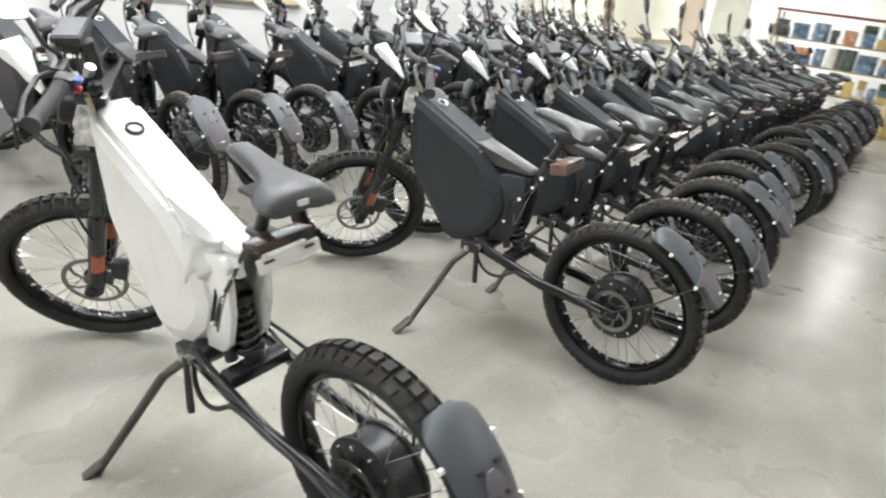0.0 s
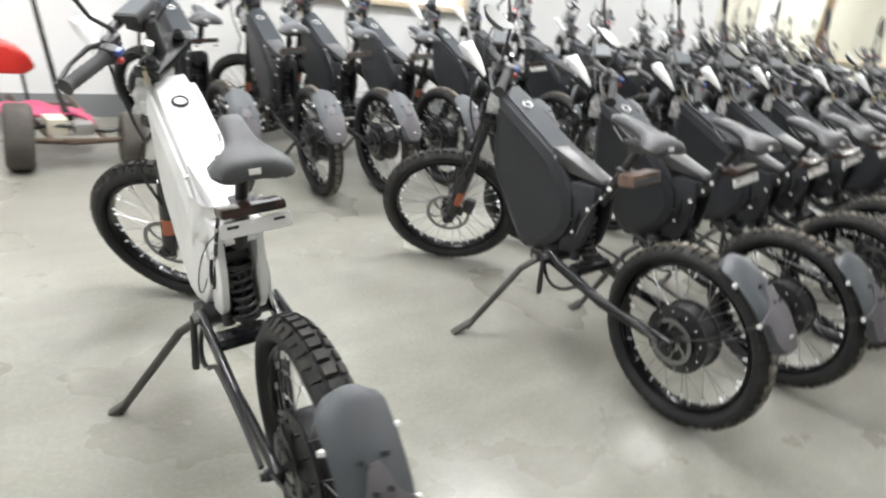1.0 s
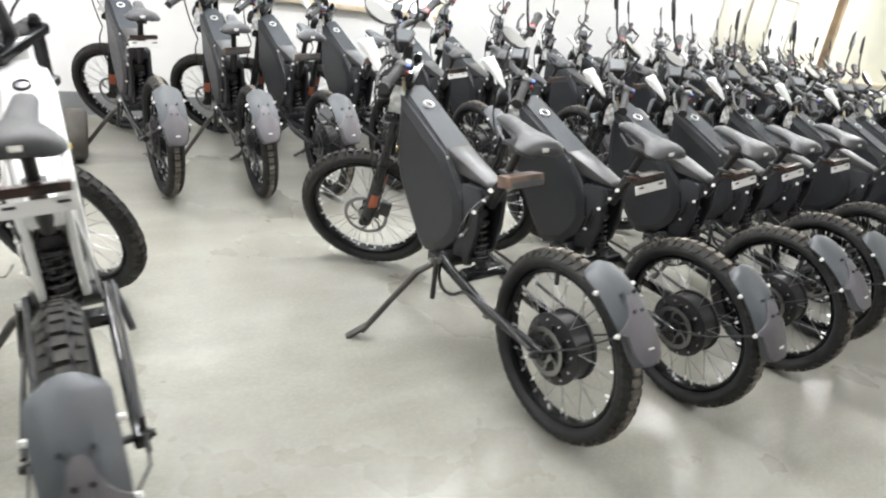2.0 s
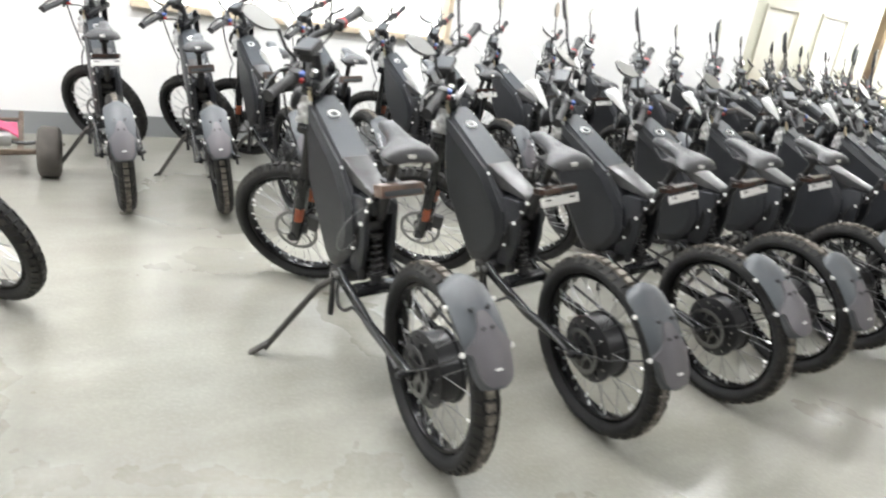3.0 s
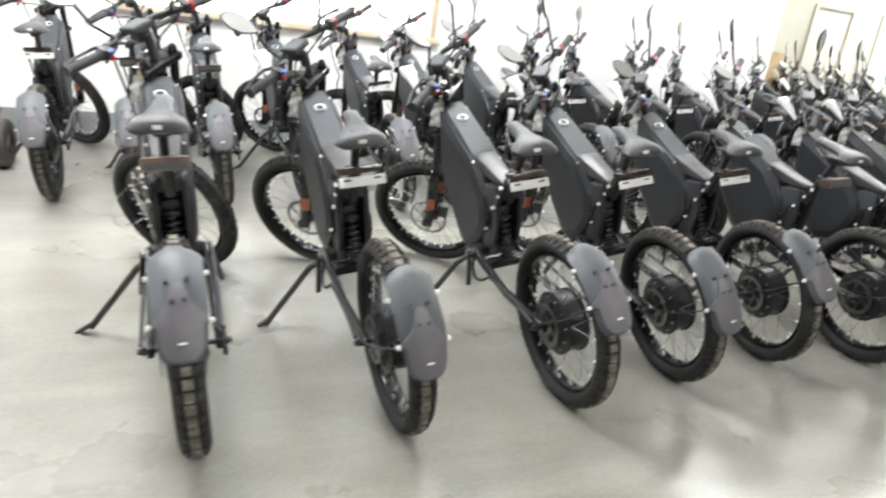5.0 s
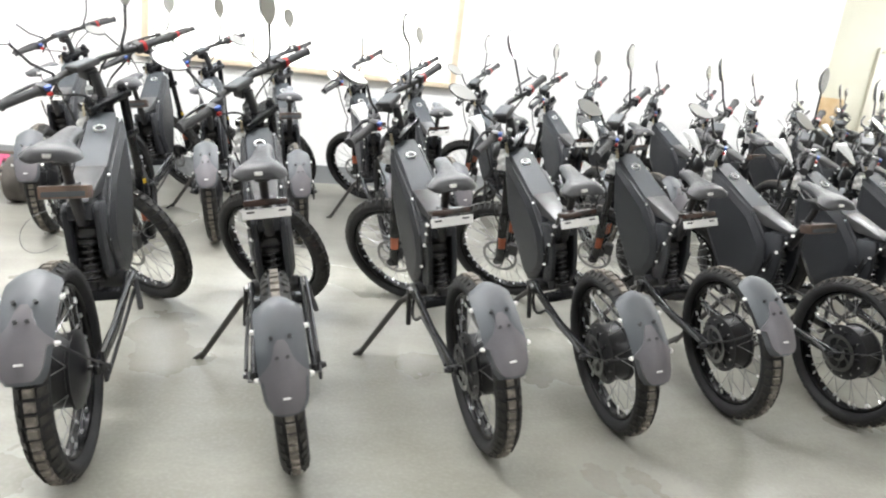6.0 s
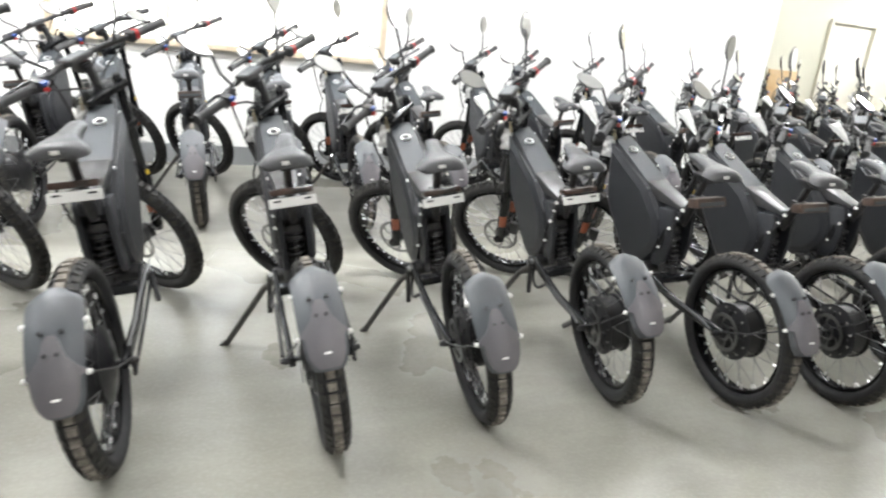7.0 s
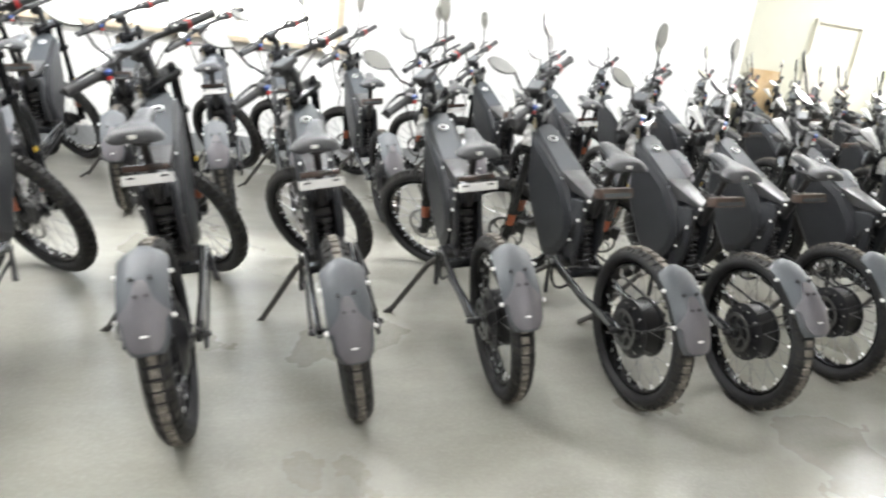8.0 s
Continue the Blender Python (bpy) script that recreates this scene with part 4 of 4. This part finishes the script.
            for i in range(n):
                k = 2 * math.pi * i / n
                # a teardrop, pointed at the stem
                rr = (0.042 if s_ > 0 else 0.039) + 0.005 * math.cos(k)
                yy = rr * math.sin(k)
                zz = (0.068 if s_ > 0 else 0.07) * math.cos(k) + 0.01
                if zz < -0.02:
                    yy *= max(0.3, 1 - (-0.02 - zz) * 13)
                ring0.append(shell.verts.new((-0.004, yy, zz)))
                ring1.append(shell.verts.new((0.014, yy * 0.62, zz * 0.7)))
                rg.append(glass.verts.new((-0.0065, yy * 0.9, zz * 0.92)))
            shell.faces.new(ring0)
            shell.faces.new(ring1[::-1])
            for i in range(n):
                shell.faces.new((ring0[i], ring1[i], ring1[(i + 1) % n], ring0[(i + 1) % n]))
            glass.faces.new(rg)
            back = bmesh.ops.extrude_face_region(glass, geom=glass.faces[:])
            for v in [g for g in back["geom"] if isinstance(g, bmesh.types.BMVert)]:
                v.co.x += 0.003
            # the glass looks back and up at the rider
            face = back_turn @ Vector((-0.68, -0.42, 0.6)) if s_ > 0 else Vector((-0.78, 0.12, 0.56))
            face = (face - long * face.dot(long)).normalized()
            at = Matrix.Translation(mid) @ Matrix((-face, long.cross(-face), long)).transposed().to_4x4()
            part("mirror_housing", moved(shell, SB @ at), PLASTIC, mirror, "black teardrop mirror housing", 40)
            part("mirror_glass", moved(glass, SB @ at), MIRROR, mirror, "mirror glass", 30)
    disp_m = SB @ Matrix.Translation((0.012, 0.022, hz + 0.012)) @ pose(0, 0, 0, 0, 14, 0)
    disp = part("display", moved(box(0.072, 0.105, 0.024, (0, 0, 0), 0.007), disp_m), GRIP, bars, "grey speed display", 30)
    part("display_glass", moved(box(0.06, 0.09, 0.003, (0, 0, 0.0125), 0.001), disp_m), SCREEN, disp, "blank grey screen")
    head_l = lathe([(0.0, -0.04), (0.025, -0.036), (0.04, -0.012), (0.046, 0.012), (0.042, 0.018), (0.0, 0.018)], 20)
    part("headlight", moved(head_l, S @ Matrix.Translation((0.07, 0, 0.64)) @ pose(0, 0, 0, 0, 0, -90)), PLASTIC, bike, "round black headlight", 40)
    lens = lathe([(0.0, 0.0), (0.038, 0.0), (0.038, 0.004), (0.0, 0.01)], 20)
    part("headlight_lens", moved(lens, S @ Matrix.Translation((0.088, 0, 0.64)) @ pose(0, 0, 0, 0, 0, -90)), SCREEN, bike, "dark glass lens", 40)
    # hoses and cables from the bars to the frame
    for a_, b_, c_, d_ in (((0.02, 0.16, hz), (0.08, 0.1, hz - 0.02), (0.08, 0.06, 0.62), (-0.01, 0.09, 0.5)),
                           ((0.02, -0.16, hz), (0.08, -0.12, hz), (0.07, -0.02, 0.72), (-0.02, 0.04, 0.62)),
                           ((-0.01, 0.21, hz), (0.02, 0.12, hz - 0.12), (0.06, 0.02, 0.8), (-0.03, -0.02, 0.68)),
                           ((-0.01, -0.21, hz), (0.03, -0.14, hz - 0.1), (0.07, -0.06, 0.78), (-0.03, -0.03, 0.64)),
                           ((-0.012, 0.1, 0.5), (0.05, 0.12, 0.35), (-0.09, 0.11, 0.25), (-0.075, 0.07, 0.11))):
        part("cable", moved(tube(bezier(a_, b_, c_, d_, 9), 0.0042, 6), SB), CABLE, bike, "", 50)
    key = part("ignition_lock", moved(tube([(-0.03, 0.05, 0.79), (-0.035, 0.052, 0.815)], 0.013, 10), SB), ALLOY, bike, "bright ignition lock", 40)
    for k, (dy, tilt) in enumerate(((0.0, 10), (0.012, -14), (-0.01, 22))):
        part("key", moved(box(0.003, 0.014, 0.05, (0, 0, -0.02), 0.001), Matrix.Translation((0.948, 0.052 + dy, 0.975)) @ pose(0, 0, 0, tilt, 12, -42)), BRASS if k == 1 else NICKEL, key, "hanging key", 30)
    pouch = bmesh.new()
    grid = []
    for i in range(6):
        row = []
        for j in range(9):
            y_, z_ = -0.028 + 0.056 * i / 5, 0.047 - 0.1 * j / 8
            pinch = 0.55 + 0.45 * min(1.0, j / 2.5)
            row.append(pouch.verts.new((0.006 * math.sin(2.3 * i + 1.7 * j) + 0.005 * math.cos(1.9 * j - i), y_ * pinch, z_)))
        grid.append(row)
    for a_, b_ in zip(grid, grid[1:]):
        for j in range(8):
            pouch.faces.new((a_[j], a_[j + 1], b_[j + 1], b_[j]))
    fat = bmesh.ops.extrude_face_region(pouch, geom=pouch.faces[:])
    for v in [g for g in fat["geom"] if isinstance(g, bmesh.types.BMVert)]:
        v.co.x += 0.008
    part("key_pouch", moved(pouch, Matrix.Translation((0.957, 0.078, 0.9)) @ pose(0, 0, 0, 6, 8, -40)), POUCH, key, "small white plastic pouch hanging from the keys", 50)
    # white paper twisted round the fitting ahead of the bar
    wrap = bmesh.new()
    w0, w1 = Vector((0.925, 0.165, 1.0)), Vector((1.035, 0.178, 1.1))
    ax = (w1 - w0).normalized()
    side_ = ax.cross(Vector((0, 0, 1))).normalized()
    up_ = side_.cross(ax)
    rings = []
    for i, (f_, rs, ru) in enumerate(((0.0, 0.004, 0.004), (0.08, 0.008, 0.007), (0.3, 0.015, 0.013), (0.55, 0.023, 0.018), (0.8, 0.031, 0.022), (0.94, 0.034, 0.02), (1.0, 0.03, 0.012))):
        c_ = w0.lerp(w1, f_)
        ring = []
        for j in range(14):
            k = 2 * math.pi * j / 14
            crush = 1 + 0.14 * math.sin(3 * k + 2.1 * i) + 0.08 * math.sin(5 * k - i)
            end = 0.01 * math.sin(2 * k + 0.8) if i > 4 else 0
            ring.append(wrap.verts.new(c_ + side_ * rs * crush * math.cos(k) + up_ * ru * crush * math.sin(k) + ax * end))
        rings.append(ring)
    for a_, b_ in zip(rings, rings[1:]):
        for j in range(14):
            wrap.faces.new((a_[j], a_[(j + 1) % 14], b_[(j + 1) % 14], b_[j]))
    wrap.faces.new(rings[0])
    wrap.faces.new(rings[-1])
    part("paper_wrap", wrap, WRAP, bars, "crumpled white paper wrapping on a bar fitting", 40)
    part("wrapped_stalk", tube([w0, w0.lerp(Vector((0.86, 0.12, 1.06)), 0.6), (0.86, 0.12, 1.06)], 0.006, 6), PLASTIC, bars, "", 40)
    for o in bike.children_recursive:
        up = o if o.parent is bike else o.parent
        if o.type == "MESH" and not up.name.startswith(("rear_wheel", "front_wheel", "rear_fender", "kickstand")):
            for v in o.data.vertices:
                v.co.z -= 0.02 * min(1.0, max(0.0, (v.co.z - 0.35) / 0.4))
    return bike


def stand_at(x, y, heading, lean):
    return pose(x, y, 0, 0, 0, heading) @ pose(0, 0, 0, -lean, 0, 0)


LAB = "black electric motorbike on its kickstand"
black = motorbike("electric_motorbike", CASE, True, LAB + ", white blank plate strip")
plain = motorbike("electric_motorbike", CASE, False, LAB + ", brown tail light, no plate")
white = motorbike("electric_motorbike", WHITE_FILM, True, "electric motorbike, white film-wrapped case, on its kickstand")


def turn_fender(bike, degrees):
    """Each mudguard is bolted on at its own angle round the wheel."""
    for o in bike.children:
        if o.name.startswith("rear_fender"):
            o.matrix_basis = Matrix.Translation((0, 0, R_TYRE)) @ pose(0, 0, 0, 0, -degrees, 0) @ Matrix.Translation((0, 0, -R_TYRE))
    return bike


white.matrix_basis = stand_at(1.030, 0.609, 83.1, 9.5)
plain.matrix_basis = stand_at(2.337, 0.580, 87.0, 6.2)
black.matrix_basis = stand_at(2.965, 0.546, 87.2, 9.4)
turn_fender(white, 14)
turn_fender(plain, -2)
turn_fender(black, 11)
# x, y, heading, lean, mudguard angle, with a white plate or not
FRONT_ROW = [
    (3.618, 0.554, 87.9, 10.6, -1, 1),
    (4.180, 0.624, 85.5, 12.3, 11, 1),
    (4.752, 0.680, 84.1, 10.1, 2, 1),
    (5.258, 0.566, 88.8, 5.7, 9, 0),
    (5.749, 0.513, 86.1, 5.4, -3, 0),
    (6.382, 0.683, 86.3, 6.0, 2, 0),
    (6.975, 0.611, 88.4, 7.9, -3, 0),
    (7.532, 0.549, 85.4, 7.8, 4, 0),
    (8.072, 0.633, 85.3, 8.5, -2, 0),
    (8.630, 0.575, 87.7, 7.5, 3, 0),
    (9.132, 0.647, 86.2, 8.8, 2, 0),
    (9.723, 0.572, 86.3, 5.3, 8, 0),
    (10.237, 0.607, 86.1, 7.1, 10, 0),
    (10.817, 0.538, 84.6, 5.9, 7, 0),
    (11.366, 0.585, 86.1, 7.6, 2, 0),
]
BACK_ROW = [
    (1.826, 3.036, 86.8, 5.9, 11, 1),
    (2.331, 2.961, 81.7, 9.7, 5, 0),
    (2.740, 2.930, 87.0, 7.0, 4, 0),
    (3.251, 3.002, 88.8, 5.9, 11, 0),
    (3.840, 2.860, 87.3, 10.1, 6, 1),
    (4.270, 2.934, 88.0, 7.0, 10, 1),
    (4.840, 2.883, 89.0, 8.5, 5, 0),
    (5.420, 2.971, 87.0, 6.0, 3, 1),
    (5.920, 2.929, 90.0, 9.0, 6, 0),
    (6.490, 2.917, 88.0, 7.5, 5, 1),
    (7.070, 2.976, 89.0, 7.0, -3, 0),
    (7.570, 2.924, 87.0, 8.5, 5, 1),
    (8.140, 3.012, 89.0, 6.0, -4, 0),
    (8.720, 2.971, 89.0, 9.0, 10, 1),
    (9.220, 2.958, 89.8, 7.5, -2, 0),
    (9.790, 3.017, 86.2, 7.0, -2, 1),
    (10.370, 2.966, 90.0, 8.5, -1, 0),
    (10.870, 3.053, 86.1, 6.0, 3, 1),
    (10.508, 5.129, 89.0, 7.0, -1, 0),
    (11.113, 5.208, 88.4, 7.0, 3, 1),
    (11.719, 5.146, 86.1, 7.0, 0, 0),
    (12.325, 5.195, 88.8, 7.0, 10, 1),
    (12.931, 5.203, 86.7, 7.0, 0, 0),
    (13.536, 5.182, 90.9, 7.0, 2, 1),
    (14.142, 5.261, 88.3, 7.0, 6, 0),
]
MIRROR_ROOT = {1: STEERING @ Vector((0.04, 0.155, 0.876)), -1: STEERING @ Vector((0.04, -0.155, 0.876))}


def turn_mirrors(bike, loose):
    """Mirrors are clamped by hand, no two at quite the same angle."""
    for bars in bike.children:
        if bars.name.startswith("handlebar"):
            for o in bars.children:
                if o.name.startswith("mirror_stem"):
                    at = MIRROR_ROOT[1 if (o.bound_box[0][0] < 1.0) else -1]
                    o.matrix_basis = Matrix.Translation(at) @ pose(0, 0, 0, loose.uniform(-7, 7), loose.uniform(-7, 7), loose.uniform(-14, 14)) @ Matrix.Translation(-at)


loose = random.Random(5)
for x, y, h, ln, turn, has_plate in FRONT_ROW + BACK_ROW:
    bike = turn_fender(copy_thing(black if has_plate else plain, stand_at(x, y, h, ln)), turn)
    turn_mirrors(bike, loose)
    for o in bike.children:
        if not has_plate and o.name.startswith("tail_light"):
            o.material_slots[0].link = "OBJECT"
            o.material_slots[0].material = LAMP_DULL

loop = bezier((0.36, 0.068, 0.695), (0.33, 0.13, 0.68), (0.37, 0.13, 0.49), (0.43, 0.085, 0.56), 14)
part("loose_wire", tube(loop, 0.0015, 6), CABLE, white, "thin loose wire loop", 60)
loop = bezier((0.36, 0.068, 0.695), (0.33, 0.2, 0.68), (0.37, 0.2, 0.49), (0.43, 0.085, 0.56), 14)
part("loose_wire", tube(loop, 0.001, 6), SPOKE, plain, "thin loose wire loop", 60)

# film hanging loose over the back of the white case
film = bmesh.new()
cols, fall = 17, 11
net = []
for i in range(cols):
    u = -1 + 2 * i / (cols - 1)
    row = []
    for j in range(fall):
        v = j / (fall - 1)
        out = 0.012 * math.sin(5.1 * u + 7 * v) * (0.4 + v) + 0.006 * math.sin(13 * u - 9 * v)
        wrap = max(0.0, abs(u) - 0.45) / 0.55
        row.append(film.verts.new((0.452 + (0.1 if u > 0 else 0.03) * wrap + 0.03 * v - out, 0.078 * math.sin(u * 1.45) + 0.5 * out * u, 0.725 - (0.09 + (0.14 if u > 0 else 0.26) * wrap + 0.02 * math.sin(6 * u)) * v)))
    net.append(row)
for i in range(cols - 1):
    for j in range(fall - 1):
        if not (3 < i < 10 and j > 4):
            film.faces.new((net[i][j], net[i + 1][j], net[i + 1][j + 1], net[i][j + 1]))
bmesh.ops.delete(film, geom=[v for v in film.verts if not v.link_faces], context="VERTS")
shell = bmesh.ops.extrude_face_region(film, geom=film.faces[:])
for v in [g for g in shell["geom"] if isinstance(g, bmesh.types.BMVert)]:
    v.co.x += 0.0012
part("loose_film", film, WHITE_FILM, white, "crumpled white film hanging loose", 60)


# ---- the kart by the wall ----
def kart(x, y):
    k = empty("go_kart", Matrix.Translation((x, y, 0)))
    tagged(k, "partly dismantled red go-kart with a bare front axle", "go-kart", "", "thing")
    for sx, r, wd in ((-0.29, 0.175, 0.14), (0.27, 0.15, 0.115)):
        prof = [(r * 0.5, -wd / 2), (r * 0.86, -wd / 2), (r * 0.97, -wd * 0.4), (r, -wd * 0.25), (r, wd * 0.25), (r * 0.97, wd * 0.4), (r * 0.86, wd / 2), (r * 0.5, wd / 2)]
        m = Matrix.Translation((sx, 0, r)) @ pose(0, 0, 0, 0, 0, 82)
        w = part("kart_wheel", moved(lathe([(r * 0.18, -wd * 0.3), (r * 0.54, -wd * 0.36), (r * 0.54, wd * 0.36), (r * 0.18, wd * 0.3)], 28), m), ALLOY, k, "dull steel wheel", 40)
        part("kart_tyre", moved(lathe(prof, 36), m), OLD_TYRE, w, "worn grey-brown tyre", 50)
    axle = tube([(-0.25, 0, 0.155), (-0.02, -0.02, 0.145), (0.25, 0, 0.15)], 0.017, 8)
    part("front_axle", axle, RUST, k, "rusty dark axle beam", 40)
    part("tie_rod", tube([(-0.25, -0.06, 0.17), (0.25, -0.05, 0.165)], 0.009, 8), RUST, k, "", 40)
    for sx in (-0.14, 0.12):
        part("frame_rail", tube([(sx, -0.05, 0.16), (sx * 1.1, 0.3, 0.17), (sx * 1.3, 1.0, 0.17)], 0.016, 8), RUST, k, "rusty frame tube", 40)
    for i in range(3):
        part("cross_tube", tube([(-0.15, 0.2 + 0.3 * i, 0.165), (0.14, 0.2 + 0.3 * i, 0.165)], 0.012, 8), RUST, k, "", 40)
    part("battery_box", box(0.11, 0.14, 0.085, (-0.1, 0.1, 0.215), 0.008), CREAM, k, "cream plastic battery box", 30)
    part("controller_box", box(0.1, 0.1, 0.06, (0.03, 0.06, 0.205), 0.008), ALLOY, k, "", 30)
    part("wire_loom", tube(bezier((-0.2, 0.08, 0.2), (-0.05, -0.02, 0.27), (0.1, 0.05, 0.16), (0.2, 0.02, 0.2), 10), 0.011, 6), CABLE, k, "", 50)
    cloth = bmesh.new()
    n = 9
    g = [[cloth.verts.new((-0.34 + 0.46 * i / (n - 1), 0.18 + 0.26 * j / (n - 1), 0.262 + 0.02 * math.sin(i * 1.3) * math.cos(j * 1.1) - 0.05 * (i / (n - 1)) ** 3)) for j in range(n)] for i in range(n)]
    for i in range(n - 1):
        for j in range(n - 1):
            cloth.faces.new((g[i][j], g[i + 1][j], g[i + 1][j + 1], g[i][j + 1]))
    up = bmesh.ops.extrude_face_region(cloth, geom=cloth.faces[:])
    for v in [q for q in up["geom"] if isinstance(q, bmesh.types.BMVert)]:
        v.co.z -= 0.012
    part("seat_cover", cloth, PINK, k, "crumpled pink cloth seat cover", 60)
    part("fuel_cowl", prism([(-0.4, 0.4), (-0.38, 0.5), (-0.26, 0.57), (-0.14, 0.52), (-0.1, 0.44), (-0.16, 0.4)], 0.5, 0.8, 0.02, 3), KART_RED, k, "glossy red cowl", 40)
    for sx in (-0.34, -0.16):
        part("cowl_stay", tube([(sx, 0.62, 0.4), (sx * 0.8, 0.6, 0.16)], 0.01, 8), STEEL_BLACK, k, "", 40)
    part("steering_column", tube([(0.0, 0.22, 0.2), (-0.04, 0.27, 0.34), (-0.14, 0.36, 0.92)], [0.022, 0.016, 0.013], 10), STEEL_BLACK, k, "dark steering column", 40)
    part("steering_bar", tube([(-0.3, 0.3, 0.95), (-0.14, 0.36, 0.92), (0.04, 0.32, 0.96)], 0.012, 8), RUST, k, "", 40)
    return k


kart(1.23, 3.7)

# ---- goods at the far end ----
def sheet(x, y, w, h):
    b = part("leaning_board", moved(box(w, 0.02, h, (0, 0, h / 2), 0.003), Matrix.Translation((x, y, 0)) @ pose(0, 0, 0, -6, 0, 0)), BOARD)
    return tagged(b, "tan sheet of board leaning on the wall", "board", "", "thing")


sheet(10.9, 6.28, 0.5, 1.3)


def goods_rack(x, y0, y1):
    g = empty("goods_rack", Matrix.Translation((x, y0, 0)))
    tagged(g, "display rack with a red-brown top rail", "rack", "", "thing")
    ln = y1 - y0
    for yy in (0.0, ln):
        for xx in (0.0, 0.5):
            part("upright", box(0.04, 0.04, 1.74, (xx, yy, 0.87), 0.004), BROWN, g, "", 30)
    part("top_rail", box(0.04, ln + 0.1, 0.045, (0.0, ln / 2, 1.765), 0.006), RAIL, g, "red-brown top rail", 30)
    for z in (0.45, 0.88, 1.3):
        part("shelf", box(0.5, ln, 0.025, (0.25, ln / 2, z), 0.003), BROWN, g, "", 30)
    return g


goods_rack(14.2, 0.3, 2.42)
random.seed(11)
PACKS = {"blue": PACK_BLUE, "brown": PACK_ORANGE, "yellow": PACK_YELLOW, "white": PACK_WHITE, "dark green": PACK_DARK}
for z, room_ in ((0.463, 0.4), (0.893, 0.39), (1.313, 0.42)):
    yy = 0.36
    while yy < 2.25:
        w = random.uniform(0.09, 0.3)
        at, layers = z, random.choice((1, 2, 2, 3))
        for k in range(layers):
            h = random.uniform(0.5, 0.95) * room_ / layers
            tone = random.choice(("blue", "blue", "brown", "white", "dark green", "dark green", "yellow" if yy < 1.4 else "blue"))
            ob = part("carton", box(random.uniform(0.22, 0.36), w * random.uniform(0.8, 1.0), h, (0, 0, h / 2), 0.006), PACKS[tone], None, "", 30)
            ob.matrix_basis = pose(14.42 + random.uniform(-0.05, 0.03), yy + w / 2, at, 0, 0, random.uniform(-12, 12))
            tagged(ob, tone + " printed cardboard carton on the rack shelf", "carton", "cartons on the rack", "thing")
            at += h + 0.001
        yy += w + random.uniform(0.03, 0.08)
for x, y, h, s_ in ((13.4, 0.1, 0.55, 0.5), (13.3, -0.55, 0.8, 0.55), (13.9, -1.1, 0.95, 0.6)):
    ob = part("yellow_crate", box(s_, s_ * 0.9, h, (0, 0, h / 2), 0.012), PACK_YELLOW)
    ob.matrix_basis = pose(x, y, 0, 0, 0, 8)
    tagged(ob, "yellow cardboard crate standing on the floor", "crate", "crates", "thing")
